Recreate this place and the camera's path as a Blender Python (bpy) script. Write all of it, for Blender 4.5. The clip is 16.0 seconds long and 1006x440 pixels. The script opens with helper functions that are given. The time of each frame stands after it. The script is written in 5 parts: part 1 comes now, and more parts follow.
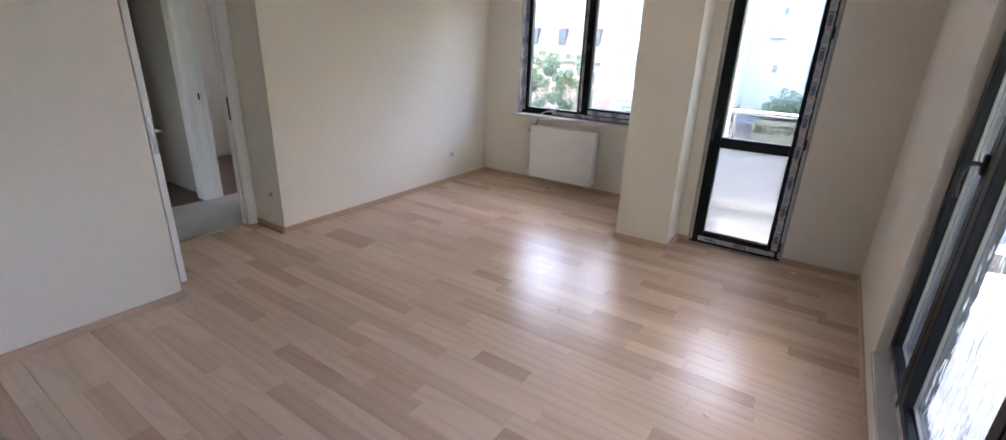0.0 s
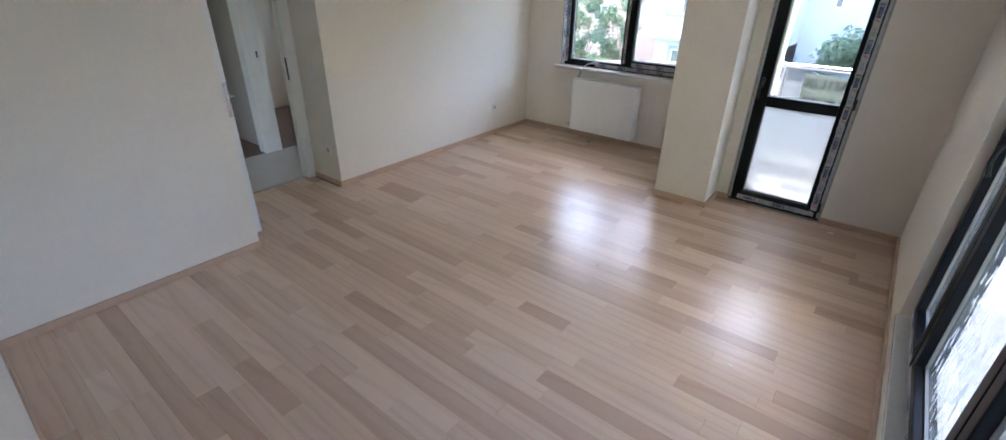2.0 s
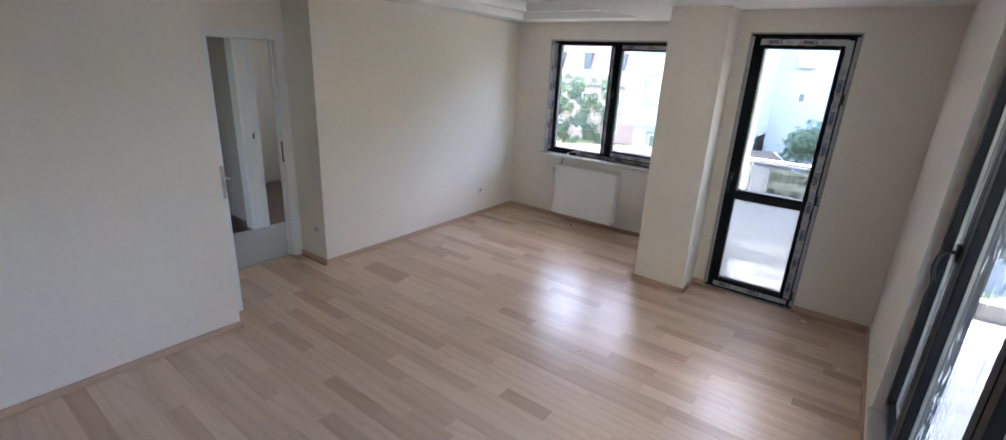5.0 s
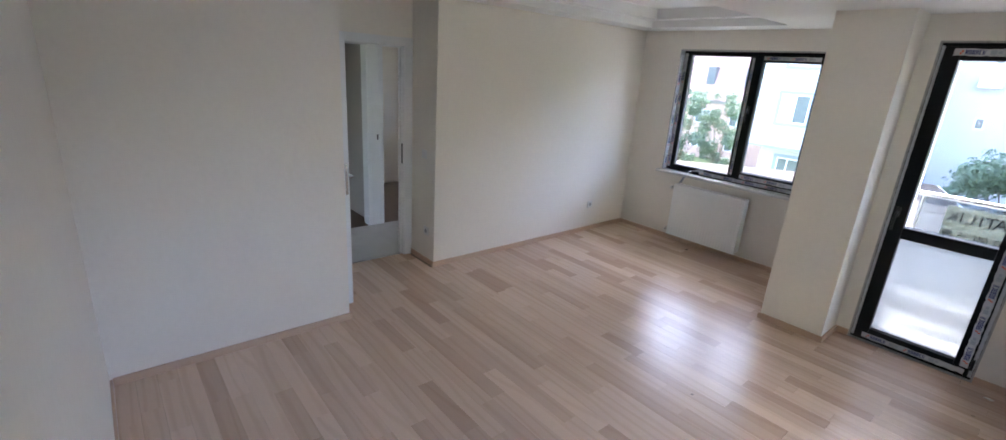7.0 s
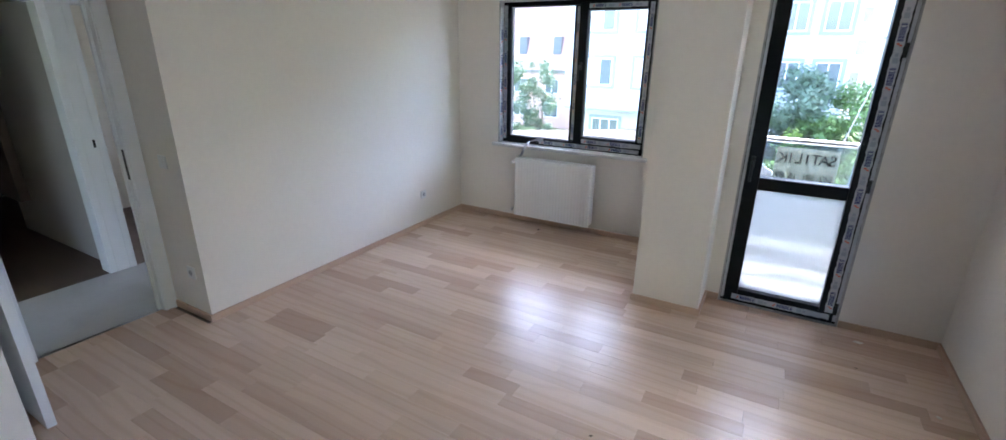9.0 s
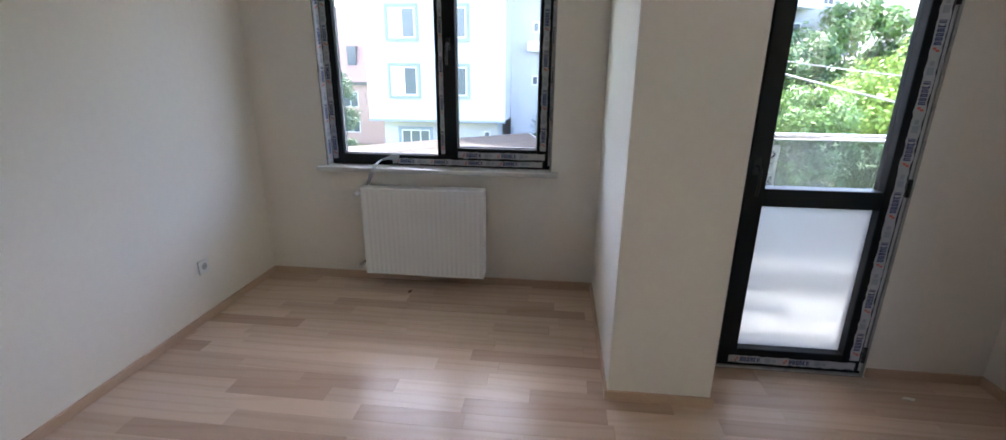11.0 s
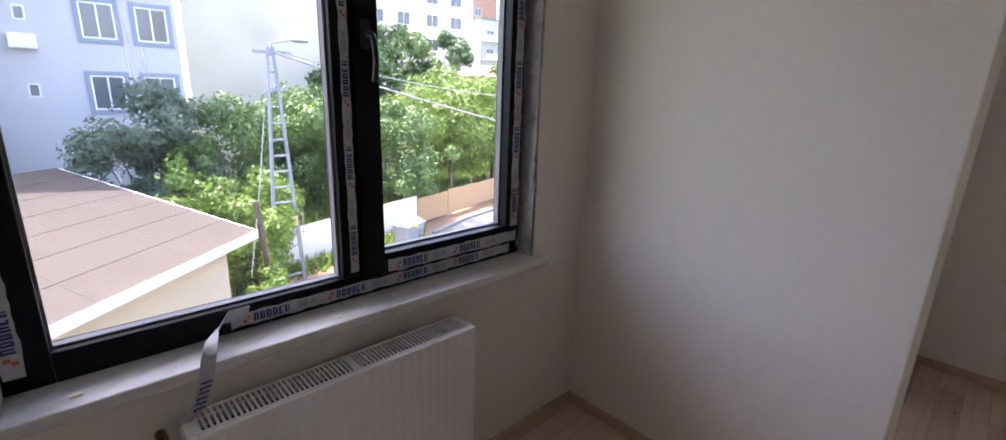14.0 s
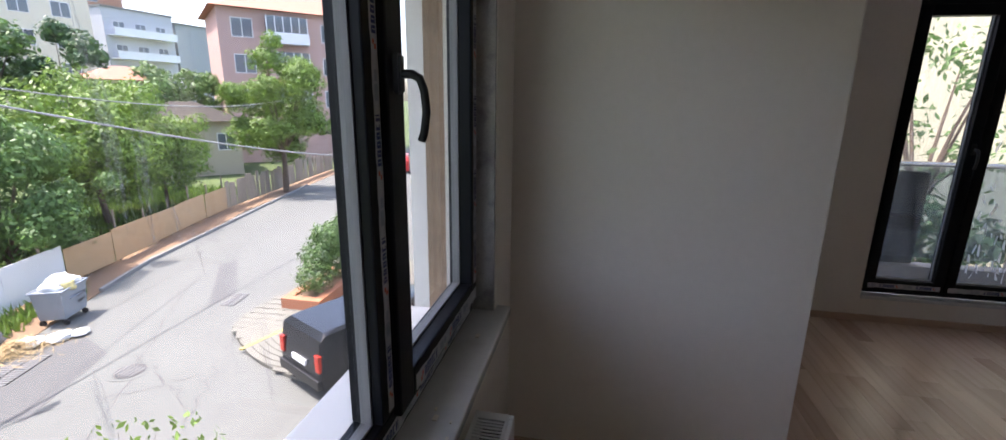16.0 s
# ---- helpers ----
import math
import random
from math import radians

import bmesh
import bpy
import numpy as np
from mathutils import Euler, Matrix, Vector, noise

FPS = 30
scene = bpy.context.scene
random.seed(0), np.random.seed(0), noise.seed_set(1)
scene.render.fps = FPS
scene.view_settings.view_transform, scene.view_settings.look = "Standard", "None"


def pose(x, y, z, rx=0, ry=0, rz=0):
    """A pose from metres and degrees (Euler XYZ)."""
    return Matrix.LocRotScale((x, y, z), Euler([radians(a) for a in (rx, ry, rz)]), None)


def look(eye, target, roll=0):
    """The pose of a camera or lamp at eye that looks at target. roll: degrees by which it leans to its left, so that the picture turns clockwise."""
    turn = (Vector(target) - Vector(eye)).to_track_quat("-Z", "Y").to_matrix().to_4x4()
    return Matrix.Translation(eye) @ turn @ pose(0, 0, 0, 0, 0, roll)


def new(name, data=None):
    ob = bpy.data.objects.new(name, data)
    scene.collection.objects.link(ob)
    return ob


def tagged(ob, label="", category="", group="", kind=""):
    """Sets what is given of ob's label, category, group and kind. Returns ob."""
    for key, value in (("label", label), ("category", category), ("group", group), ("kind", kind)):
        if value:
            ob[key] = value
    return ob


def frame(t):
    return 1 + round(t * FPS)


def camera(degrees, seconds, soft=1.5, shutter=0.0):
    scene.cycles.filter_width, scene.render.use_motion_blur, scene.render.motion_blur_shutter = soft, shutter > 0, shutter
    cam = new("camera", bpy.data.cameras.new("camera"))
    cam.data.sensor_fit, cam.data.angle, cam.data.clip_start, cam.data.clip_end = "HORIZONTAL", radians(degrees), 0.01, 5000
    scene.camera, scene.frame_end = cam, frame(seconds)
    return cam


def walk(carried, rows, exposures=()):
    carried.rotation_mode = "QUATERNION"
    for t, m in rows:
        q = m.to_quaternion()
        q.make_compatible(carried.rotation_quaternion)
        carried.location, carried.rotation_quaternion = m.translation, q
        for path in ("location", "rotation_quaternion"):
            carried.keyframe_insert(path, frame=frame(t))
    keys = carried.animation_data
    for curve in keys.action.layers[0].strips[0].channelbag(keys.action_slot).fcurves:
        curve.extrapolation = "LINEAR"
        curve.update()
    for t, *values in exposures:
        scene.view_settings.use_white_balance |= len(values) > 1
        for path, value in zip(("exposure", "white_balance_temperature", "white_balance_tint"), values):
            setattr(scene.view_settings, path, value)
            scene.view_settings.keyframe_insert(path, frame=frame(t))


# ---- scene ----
cam = camera(92.6, 16.0)
PATH = [
    (0, (0.436, 0.25, 1.609), (-0.606, 1.812, 0.919), 2.0),
    (0.5, (0.419, 0.176, 1.624), (-0.634, 1.669, 0.812), 1.2),
    (1, (0.432, 0.153, 1.671), (-0.635, 1.607, 0.806), 0.6),
    (1.5, (0.465, 0.138, 1.739), (-0.608, 1.559, 0.828), 1.3),
    (2, (0.482, 0.093, 1.793), (-0.621, 1.492, 0.882), 0.9),
    (2.5, (0.491, 0.07, 1.849), (-0.617, 1.471, 0.95), 1.1),
    (3, (0.5, 0.059, 1.889), (-0.608, 1.472, 1.01), 1.1),
    (3.5, (0.528, 0.044, 1.906), (-0.576, 1.515, 1.122), 1.6),
    (3.7, (0.527, 0.026, 1.913), (-0.576, 1.524, 1.178), 2.0),
    (5.8, (0.493, 0.078, 1.891), (-0.702, 1.573, 1.312), 2.3),
    (6, (0.458, 0.092, 1.887), (-0.855, 1.481, 1.298), 2.9),
    (6.5, (0.422, 0.084, 1.882), (-1.014, 1.338, 1.281), 3.6),
    (7, (0.361, 0.117, 1.866), (-1.081, 1.364, 1.261), 3.8),
    (7.5, (0.208, 0.178, 1.841), (-1.056, 1.603, 1.23), 3.2),
    (8, (0.101, 0.363, 1.792), (-0.983, 1.917, 1.153), 1.0),
    (8.5, (-0.058, 0.641, 1.777), (-1.107, 2.208, 1.112), 0.7),
    (9, (-0.227, 0.935, 1.714), (-1.159, 2.578, 1.055), 0.7),
    (11.5, (-1.456, 2.604, 1.442), (-1.546, 4.51, 0.843), 0.3),
    (12, (-1.672, 2.95, 1.454), (-1.617, 4.857, 0.854), 0.7),
    (12.5, (-1.974, 3.214, 1.423), (-1.546, 5.094, 0.89), 2.7),
    (13, (-2.175, 3.532, 1.401), (-1.501, 5.338, 0.867), 2.5),
    (13.5, (-2.419, 3.85, 1.42), (-1.464, 5.525, 0.889), 2.3),
    (14, (-2.627, 4.082, 1.468), (-1.291, 5.473, 0.94), 1.9),
    (14.5, (-2.718, 4.37, 1.464), (-1.161, 5.52, 0.96), 2.6),
    (15, (-2.764, 4.648, 1.499), (-1.045, 5.534, 0.989), 1.9),
    (15.5, (-2.854, 4.9, 1.549), (-0.993, 5.44, 1.056), 1.4),
    (16, (-2.833, 4.999, 1.558), (-0.928, 5.359, 1.067), 0.8),
]
EXPOSURES = [(0, 4.52, 6500, 20), (1.5, 4.5, 6250, 16), (3.5, 4.5, 6100, 15), (6, 4.42, 6150, 19), (9, 4.58, 5750, 16), (11.5, 3.98, 6300, 18), (12.5, 4.0, 6350, 23), (13.5, 3.78, 6500, 26), (14, 3.36, 6550, 28), (14.5, 3.36, 6550, 28), (15, 2.96, 6500, 27), (15.5, 2.58, 6450, 23), (16, 2.42, 6450, 22)]
walk(cam, [(t, look(eye, target, roll)) for t, eye, target, roll in PATH], EXPOSURES)

# ---- world, sun, exposure ----
SUN_EL, SUN_TO = radians(67), Vector((-0.22, 0.975, 0)).normalized()
world = bpy.data.worlds.new("sky")
scene.world = world
world.use_nodes = True
wn = world.node_tree.nodes
sky = wn.new("ShaderNodeTexSky")
sky.sky_type, sky.sun_disc, sky.sun_elevation = "NISHITA", False, SUN_EL
sky.sun_rotation = math.atan2(SUN_TO.x, SUN_TO.y)
sky.air_density, sky.dust_density = 1.0, 3.0
world.node_tree.links.new(sky.outputs[0], wn["Background"].inputs[0])
wn["Background"].inputs[1].default_value = 0.15
sun_data = bpy.data.lights.new("sun", "SUN")
sun_data.energy, sun_data.angle, sun_data.color = 2.2, radians(0.6), (1.0, 0.95, 0.88)
sun = new("sun", sun_data)
sun_vec = SUN_TO * math.cos(SUN_EL) + Vector((0, 0, math.sin(SUN_EL)))
sun.matrix_world = look(sun_vec * 40, (0, 0, 0))


# ---- materials ----
def mat(name, colour, rough=0.6, scale=8.0, vary=0.12, bump=0.0, metal=0.0, spec=0.5, stain=0.0, per_object=0.0, stretch=(1, 1, 1), per_island=0.0, trans=0.0):
    m = bpy.data.materials.new(name)
    m.use_nodes = True
    n, l = m.node_tree.nodes, m.node_tree.links
    b = n["Principled BSDF"]
    b.inputs["Roughness"].default_value, b.inputs["Metallic"].default_value = rough, metal
    b.inputs["Specular IOR Level"].default_value = spec
    tc = n.new("ShaderNodeTexCoord")
    mp = n.new("ShaderNodeMapping")
    mp.inputs["Scale"].default_value = stretch
    l.new(tc.outputs["Object"], mp.inputs[0])
    fine, broad = n.new("ShaderNodeTexNoise"), n.new("ShaderNodeTexNoise")
    fine.inputs["Scale"].default_value, broad.inputs["Scale"].default_value = scale * 6, scale * 0.35
    fine.inputs["Detail"].default_value = 6
    l.new(mp.outputs[0], fine.inputs[0])
    l.new(mp.outputs[0], broad.inputs[0])
    add = n.new("ShaderNodeMath")
    add.operation = "ADD"
    l.new(fine.outputs[0], add.inputs[0])
    l.new(broad.outputs[0], add.inputs[1])
    last = add.outputs[0]
    if per_object or per_island:
        src = n.new("ShaderNodeObjectInfo").outputs["Random"] if per_object else n.new("ShaderNodeNewGeometry").outputs["Random Per Island"]
        ma = n.new("ShaderNodeMath")
        ma.operation = "MULTIPLY_ADD"
        l.new(src, ma.inputs[0])
        ma.inputs[1].default_value = (per_object or per_island) * 2
        l.new(last, ma.inputs[2])
        last = ma.outputs[0]
        mid = 1.0 + (per_object or per_island)
    else:
        mid = 1.0
    rng = n.new("ShaderNodeMapRange")
    rng.inputs[1].default_value, rng.inputs[2].default_value = mid - 0.8, mid + 0.8
    rng.inputs[3].default_value, rng.inputs[4].default_value = 1 - vary, 1 + vary
    l.new(last, rng.inputs[0])
    mul = n.new("ShaderNodeVectorMath")
    mul.operation = "SCALE"
    mul.inputs[0].default_value = colour
    l.new(rng.outputs[0], mul.inputs["Scale"])
    out = mul.outputs[0]
    if stain:
        st, ramp, mx = n.new("ShaderNodeTexNoise"), n.new("ShaderNodeValToRGB"), n.new("ShaderNodeMix")
        st.inputs["Scale"].default_value, st.inputs["Detail"].default_value = scale * 0.8, 8
        l.new(mp.outputs[0], st.inputs[0])
        ramp.color_ramp.elements[0].position, ramp.color_ramp.elements[1].position = 0.52, 0.72
        l.new(st.outputs[0], ramp.inputs[0])
        mx.data_type = "RGBA"
        mfac = n.new("ShaderNodeMath")
        mfac.operation = "MULTIPLY"
        mfac.inputs[1].default_value = stain
        l.new(ramp.outputs[0], mfac.inputs[0])
        l.new(mfac.outputs[0], mx.inputs[0])
        l.new(out, mx.inputs[6])
        mx.inputs[7].default_value = (*[c * 0.45 for c in colour], 1)
        out = mx.outputs[2]
    l.new(out, b.inputs["Base Color"])
    if bump:
        bp = n.new("ShaderNodeBump")
        bp.inputs["Strength"].default_value, bp.inputs["Distance"].default_value = bump, 0.004
        l.new(fine.outputs[0], bp.inputs["Height"])
        l.new(bp.outputs[0], b.inputs["Normal"])
    if trans:
        tr, ms = n.new("ShaderNodeBsdfTranslucent"), n.new("ShaderNodeMixShader")
        l.new(out, tr.inputs[0])
        ms.inputs[0].default_value = trans
        l.new(b.outputs[0], ms.inputs[1])
        l.new(tr.outputs[0], ms.inputs[2])
        l.new(ms.outputs[0], n["Material Output"].inputs[0])
    return m


def glass_mat(name, tint=(0.95, 0.97, 0.96), frosted=0.0, hazy=0.0):
    m = bpy.data.materials.new(name)
    m.use_nodes = True
    n, l = m.node_tree.nodes, m.node_tree.links
    n.remove(n["Principled BSDF"])
    if frosted:
        tr, df = n.new("ShaderNodeBsdfRefraction"), n.new("ShaderNodeBsdfTranslucent")
        tr.inputs["Roughness"].default_value, tr.inputs["IOR"].default_value = frosted, 1.1
        tr.inputs[0].default_value = (*tint, 1)
        df.inputs[0].default_value = (*tint, 1)
        base = n.new("ShaderNodeMixShader")
        base.inputs[0].default_value = 0.38
        l.new(tr.outputs[0], base.inputs[1])
        l.new(df.outputs[0], base.inputs[2])
    else:
        base = n.new("ShaderNodeBsdfTransparent")
        base.inputs[0].default_value = (*tint, 1)
        if hazy:
            clear, df, base = base, n.new("ShaderNodeBsdfTranslucent"), n.new("ShaderNodeMixShader")
            df.inputs[0].default_value = (0.55, 0.58, 0.60, 1)
            base.inputs[0].default_value = hazy
            l.new(clear.outputs[0], base.inputs[1])
            l.new(df.outputs[0], base.inputs[2])
    gl, mx, lw_ = n.new("ShaderNodeBsdfGlossy"), n.new("ShaderNodeMixShader"), n.new("ShaderNodeLayerWeight")
    gl.inputs["Roughness"].default_value = 0.02
    lw_.inputs[0].default_value = 0.5
    pw, sc = n.new("ShaderNodeMath"), n.new("ShaderNodeMath")
    pw.operation, sc.operation = "POWER", "MULTIPLY_ADD"
    pw.inputs[1].default_value, sc.inputs[1].default_value, sc.inputs[2].default_value = 4.0, 0.5, 0.03
    l.new(lw_.outputs["Facing"], pw.inputs[0])
    l.new(pw.outputs[0], sc.inputs[0])
    l.new(sc.outputs[0], mx.inputs[0])
    l.new(base.outputs[0], mx.inputs[1])
    l.new(gl.outputs[0], mx.inputs[2])
    l.new(mx.outputs[0], n["Material Output"].inputs[0])
    return m


def washed_glass_mat(name, least, most):
    """Clear glass under a wiped, streaky film of dried plaster."""
    m = glass_mat(name, (0.94, 0.95, 0.955), hazy=0.5)
    n, l = m.node_tree.nodes, m.node_tree.links
    tc, mp, big, fine, add, rg = (n.new(k) for k in ("ShaderNodeTexCoord", "ShaderNodeMapping", "ShaderNodeTexNoise", "ShaderNodeTexNoise", "ShaderNodeMath", "ShaderNodeMapRange"))
    mp.inputs["Rotation"].default_value, mp.inputs["Scale"].default_value = (radians(18), 0, 0), (1, 6, 1.2)
    l.new(tc.outputs["Object"], mp.inputs[0])
    l.new(mp.outputs[0], big.inputs[0])
    l.new(mp.outputs[0], fine.inputs[0])
    big.inputs["Scale"].default_value, fine.inputs["Scale"].default_value, fine.inputs["Detail"].default_value = 1.6, 9.0, 6
    l.new(big.outputs[0], add.inputs[0])
    l.new(fine.outputs[0], add.inputs[1])
    l.new(add.outputs[0], rg.inputs[0])
    for i, v in ((1, 0.75), (2, 1.2), (3, least), (4, most)):
        rg.inputs[i].default_value = v
    for k in n:
        if k.type == "MIX_SHADER" and abs(k.inputs[0].default_value - 0.5) < 1e-4 and not k.inputs[0].is_linked and k.inputs[2].links[0].from_node.type == "BSDF_TRANSLUCENT":
            l.new(rg.outputs[0], k.inputs[0])
        if k.type == "BSDF_TRANSLUCENT":
            k.inputs[0].default_value = (0.38, 0.41, 0.43, 1)
    return m


def laminate_mat():
    m = mat("oak_laminate", (0.73, 0.54, 0.41), 0.33, 3.0, 0.07, 0.04, 0, 0.5, 0, 0, (0.5, 6, 6))
    n, l = m.node_tree.nodes, m.node_tree.links
    b = n["Principled BSDF"]
    info = n.new("ShaderNodeObjectInfo")
    tone = n.new("ShaderNodeValToRGB")
    tone.color_ramp.interpolation = "CONSTANT"
    for pos, v in ((0.0, 1.0), (0.18, 0.95), (0.36, 1.05), (0.5, 0.90), (0.62, 1.0), (0.78, 0.85), (0.89, 0.78)):
        e = tone.color_ramp.elements[0] if pos == 0 else tone.color_ramp.elements.new(pos)
        e.color = (v, v ** 1.25, v ** 1.4, 1)
    l.new(info.outputs["Random"], tone.inputs[0])
    tc, mp, wv = n.new("ShaderNodeTexCoord"), n.new("ShaderNodeMapping"), n.new("ShaderNodeTexWave")
    off = n.new("ShaderNodeVectorMath")
    off.operation = "SCALE"
    off.inputs[0].default_value = (7.0, 3.0, 0.0)
    l.new(info.outputs["Random"], off.inputs["Scale"])
    l.new(off.outputs[0], mp.inputs["Location"])
    mp.inputs["Scale"].default_value = (1.1, 9, 1)
    l.new(tc.outputs["Object"], mp.inputs[0])
    l.new(mp.outputs[0], wv.inputs[0])
    wv.bands_direction = "Y"
    wv.inputs["Scale"].default_value, wv.inputs["Distortion"].default_value = 0.42, 14.0
    wv.inputs["Detail"].default_value, wv.inputs["Detail Scale"].default_value = 2.5, 0.9
    old = b.inputs["Base Color"].links[0].from_socket
    tm = n.new("ShaderNodeMix")
    tm.data_type, tm.blend_type = "RGBA", "MULTIPLY"
    tm.inputs[0].default_value = 1.0
    l.new(old, tm.inputs[6])
    l.new(tone.outputs[0], tm.inputs[7])
    mx, rg = n.new("ShaderNodeMix"), n.new("ShaderNodeMapRange")
    mx.data_type, mx.blend_type = "RGBA", "MULTIPLY"
    rg.inputs[1].default_value, rg.inputs[2].default_value, rg.inputs[3].default_value, rg.inputs[4].default_value = 0.6, 1, 0.0, 0.22
    l.new(wv.outputs["Fac"], rg.inputs[0])
    l.new(rg.outputs[0], mx.inputs[0])
    l.new(tm.outputs[2], mx.inputs[6])
    mx.inputs[7].default_value = (0.72, 0.60, 0.52, 1)
    l.new(mx.outputs[2], b.inputs["Base Color"])
    b.inputs["Roughness"].default_value = 0.27
    b.inputs["Specular IOR Level"].default_value = 0.4
    return m


PAINT = mat("cream_wall_paint", (0.85, 0.795, 0.71), 0.75, 5, 0.05, 0.3)
CEIL = mat("white_ceiling_paint", (0.88, 0.87, 0.85), 0.85, 4, 0.02, 0.05)
LAM = laminate_mat()
SUBFLOOR = mat("dark_floor_joint", (0.16, 0.11, 0.08), 0.7)
SKIRT = mat("oak_skirting", (0.58, 0.40, 0.28), 0.42, 4, 0.14, 0.05, stretch=(1, 1, 6))
ANTHR = mat("anthracite_upvc", (0.006, 0.007, 0.010), 0.38, 10, 0.25, 0.1, spec=0.15)
GASKET = mat("grey_gasket", (0.22, 0.22, 0.22), 0.5)
DUSTY = mat("dusty_masonry_edge", (0.42, 0.40, 0.38), 0.9, 25, 0.4, 0.6, stain=0.7)
MARBLE = mat("grey_marble_sill", (0.70, 0.69, 0.67), 0.22, 6, 0.10, 0.02, stain=0.25)
TAPE = mat("protective_film", (0.52, 0.53, 0.55), 0.35, 14, 0.12, 0.2)
INK = mat("dark_blue_print", (0.02, 0.03, 0.16), 0.5)
INKGREY = mat("pale_grey_print", (0.36, 0.39, 0.44), 0.5)
INKRED = mat("orange_red_print", (0.65, 0.10, 0.03), 0.5)
GLASS = glass_mat("clear_glass", (0.92, 0.94, 0.935), hazy=0.006)
FROST = glass_mat("frosted_glass", (0.50, 0.52, 0.515), 0.5)
LIGHTWASH = washed_glass_mat("plaster_dusted_glass", 0.0, 0.11)
WASHED = washed_glass_mat("plaster_washed_glass", 0.35, 0.85)
RAILGLASS = glass_mat("tinted_rail_glass", (0.56, 0.62, 0.68), hazy=0.012)
RADWHITE = mat("white_radiator_enamel", (0.90, 0.90, 0.89), 0.32, 4, 0.02)
DOORWHITE = mat("white_door_laminate", (0.80, 0.80, 0.79), 0.4, 4, 0.02)
PLASTIC = mat("white_plastic", (0.78, 0.77, 0.74), 0.35, 4, 0.02)
CHROME = mat("brushed_steel", (0.55, 0.55, 0.55), 0.25, 30, 0.1, metal=1)
BRASS = mat("aged_brass", (0.35, 0.24, 0.12), 0.4, 30, 0.2, metal=1)
BLACK = mat("black_plastic", (0.012, 0.012, 0.013), 0.35, 10, 0.2)
TILE = mat("grey_hall_tile", (0.46, 0.45, 0.43), 0.35, 6, 0.08, stain=0.15)
DARKWOOD = mat("dark_walnut", (0.15, 0.105, 0.08), 0.5, 5, 0.25, stretch=(1, 6, 1))
PAPER = mat("scrap_paper", (0.75, 0.70, 0.6), 0.8, 30, 0.15)
STONE = mat("pale_balcony_stone", (0.45, 0.44, 0.42), 0.6, 5, 0.1, 0.2, stain=0.2)
INSUL = mat("white_insulation_render", (0.80, 0.80, 0.78), 0.85, 10, 0.06, 0.4)
BROWNPL = mat("brown_base_render", (0.30, 0.21, 0.14), 0.9, 12, 0.2, 0.6, stain=0.4)
BANNER = mat("faded_vinyl_banner", (0.58, 0.56, 0.46), 0.5, 5, 0.08, trans=0.5)
BANNERINK = mat("banner_ink", (0.05, 0.05, 0.06), 0.5, trans=0.3)
ASPHALT = mat("sun_bleached_asphalt", (0.134, 0.136, 0.124), 0.9, 1.2, 0.12, 0.5, stain=0.14)
CRACK = mat("dark_crack_fill", (0.07, 0.069, 0.066), 0.9)
GRASS = mat("lawn_soil", (0.075, 0.105, 0.03), 0.95, 1.5, 0.5, 0.8)
EARTH = mat("red_brown_soil", (0.24, 0.15, 0.09), 0.95, 2, 0.3, 0.8)
KERB = mat("concrete_kerb", (0.22, 0.215, 0.205), 0.9, 6, 0.15, 0.4)
COBBLE = mat("pale_paving_block", (0.17, 0.162, 0.135), 0.85, 6, 0.12, 0.3, per_object=0.5)
WHITEB = mat("white_render", (0.50, 0.505, 0.515), 0.85, 0.8, 0.03, 0.2)
GREYTRIM = mat("blue_grey_trim", (0.25, 0.29, 0.35), 0.8, 3, 0.06)
GREYB = mat("stained_beige_render", (0.74, 0.68, 0.53), 0.9, 0.25, 0.12, 0.2, stain=0.3)
DKGREYB = mat("grey_side_render", (0.36, 0.37, 0.37), 0.9, 0.5, 0.1)
PINKB = mat("salmon_pink_render", (0.50, 0.33, 0.28), 0.88, 0.6, 0.06, 0.1, stain=0.12)
YELLOWB = mat("pale_yellow_render", (0.70, 0.63, 0.42), 0.88, 0.5, 0.06)
BRICKB = mat("bare_red_brick", (0.42, 0.22, 0.15), 0.9, 4, 0.2)
ROOFRED = mat("clay_roof_tiles", (0.38, 0.17, 0.11), 0.85, 5, 0.2, 0.4, stain=0.3)
ROOFBR = mat("weathered_brown_roofing", (0.064, 0.055, 0.047), 0.95, 2.5, 0.14, 0.4, spec=0.15, stain=0.15)
CREAM = mat("cream_render", (0.46, 0.40, 0.30), 0.9, 1.2, 0.1, 0.2, stain=0.2)
DKGLASS = mat("far_window_pane", (0.10, 0.12, 0.14), 0.08, 2, 0.3, spec=0.8)
WINWHITE = mat("white_window_frame", (0.78, 0.78, 0.78), 0.5)
CURTAIN = mat("pale_curtain", (0.55, 0.53, 0.50), 0.8, 6, 0.15)
FENCEW = mat("white_hoarding_sheet", (0.72, 0.72, 0.71), 0.6, 2, 0.08, stain=0.15)
OSB = mat("osb_board", (0.46, 0.30, 0.16), 0.85, 12, 0.3, 0.3)
PLANK = mat("weathered_plank", (0.27, 0.22, 0.17), 0.9, 6, 0.3, 0.5, per_object=0.4, stretch=(1, 1, 0.2))
GALV = mat("galvanised_steel", (0.26, 0.29, 0.33), 0.55, 8, 0.2, metal=0.2, stain=0.3)
BAGW = mat("white_plastic_bag", (0.72, 0.72, 0.70), 0.4, 6, 0.1)
BAGY = mat("yellow_bag", (0.62, 0.52, 0.22), 0.5, 6, 0.1)
STRAW = mat("dry_straw", (0.45, 0.33, 0.17), 0.9, 8, 0.3, per_island=0.6)
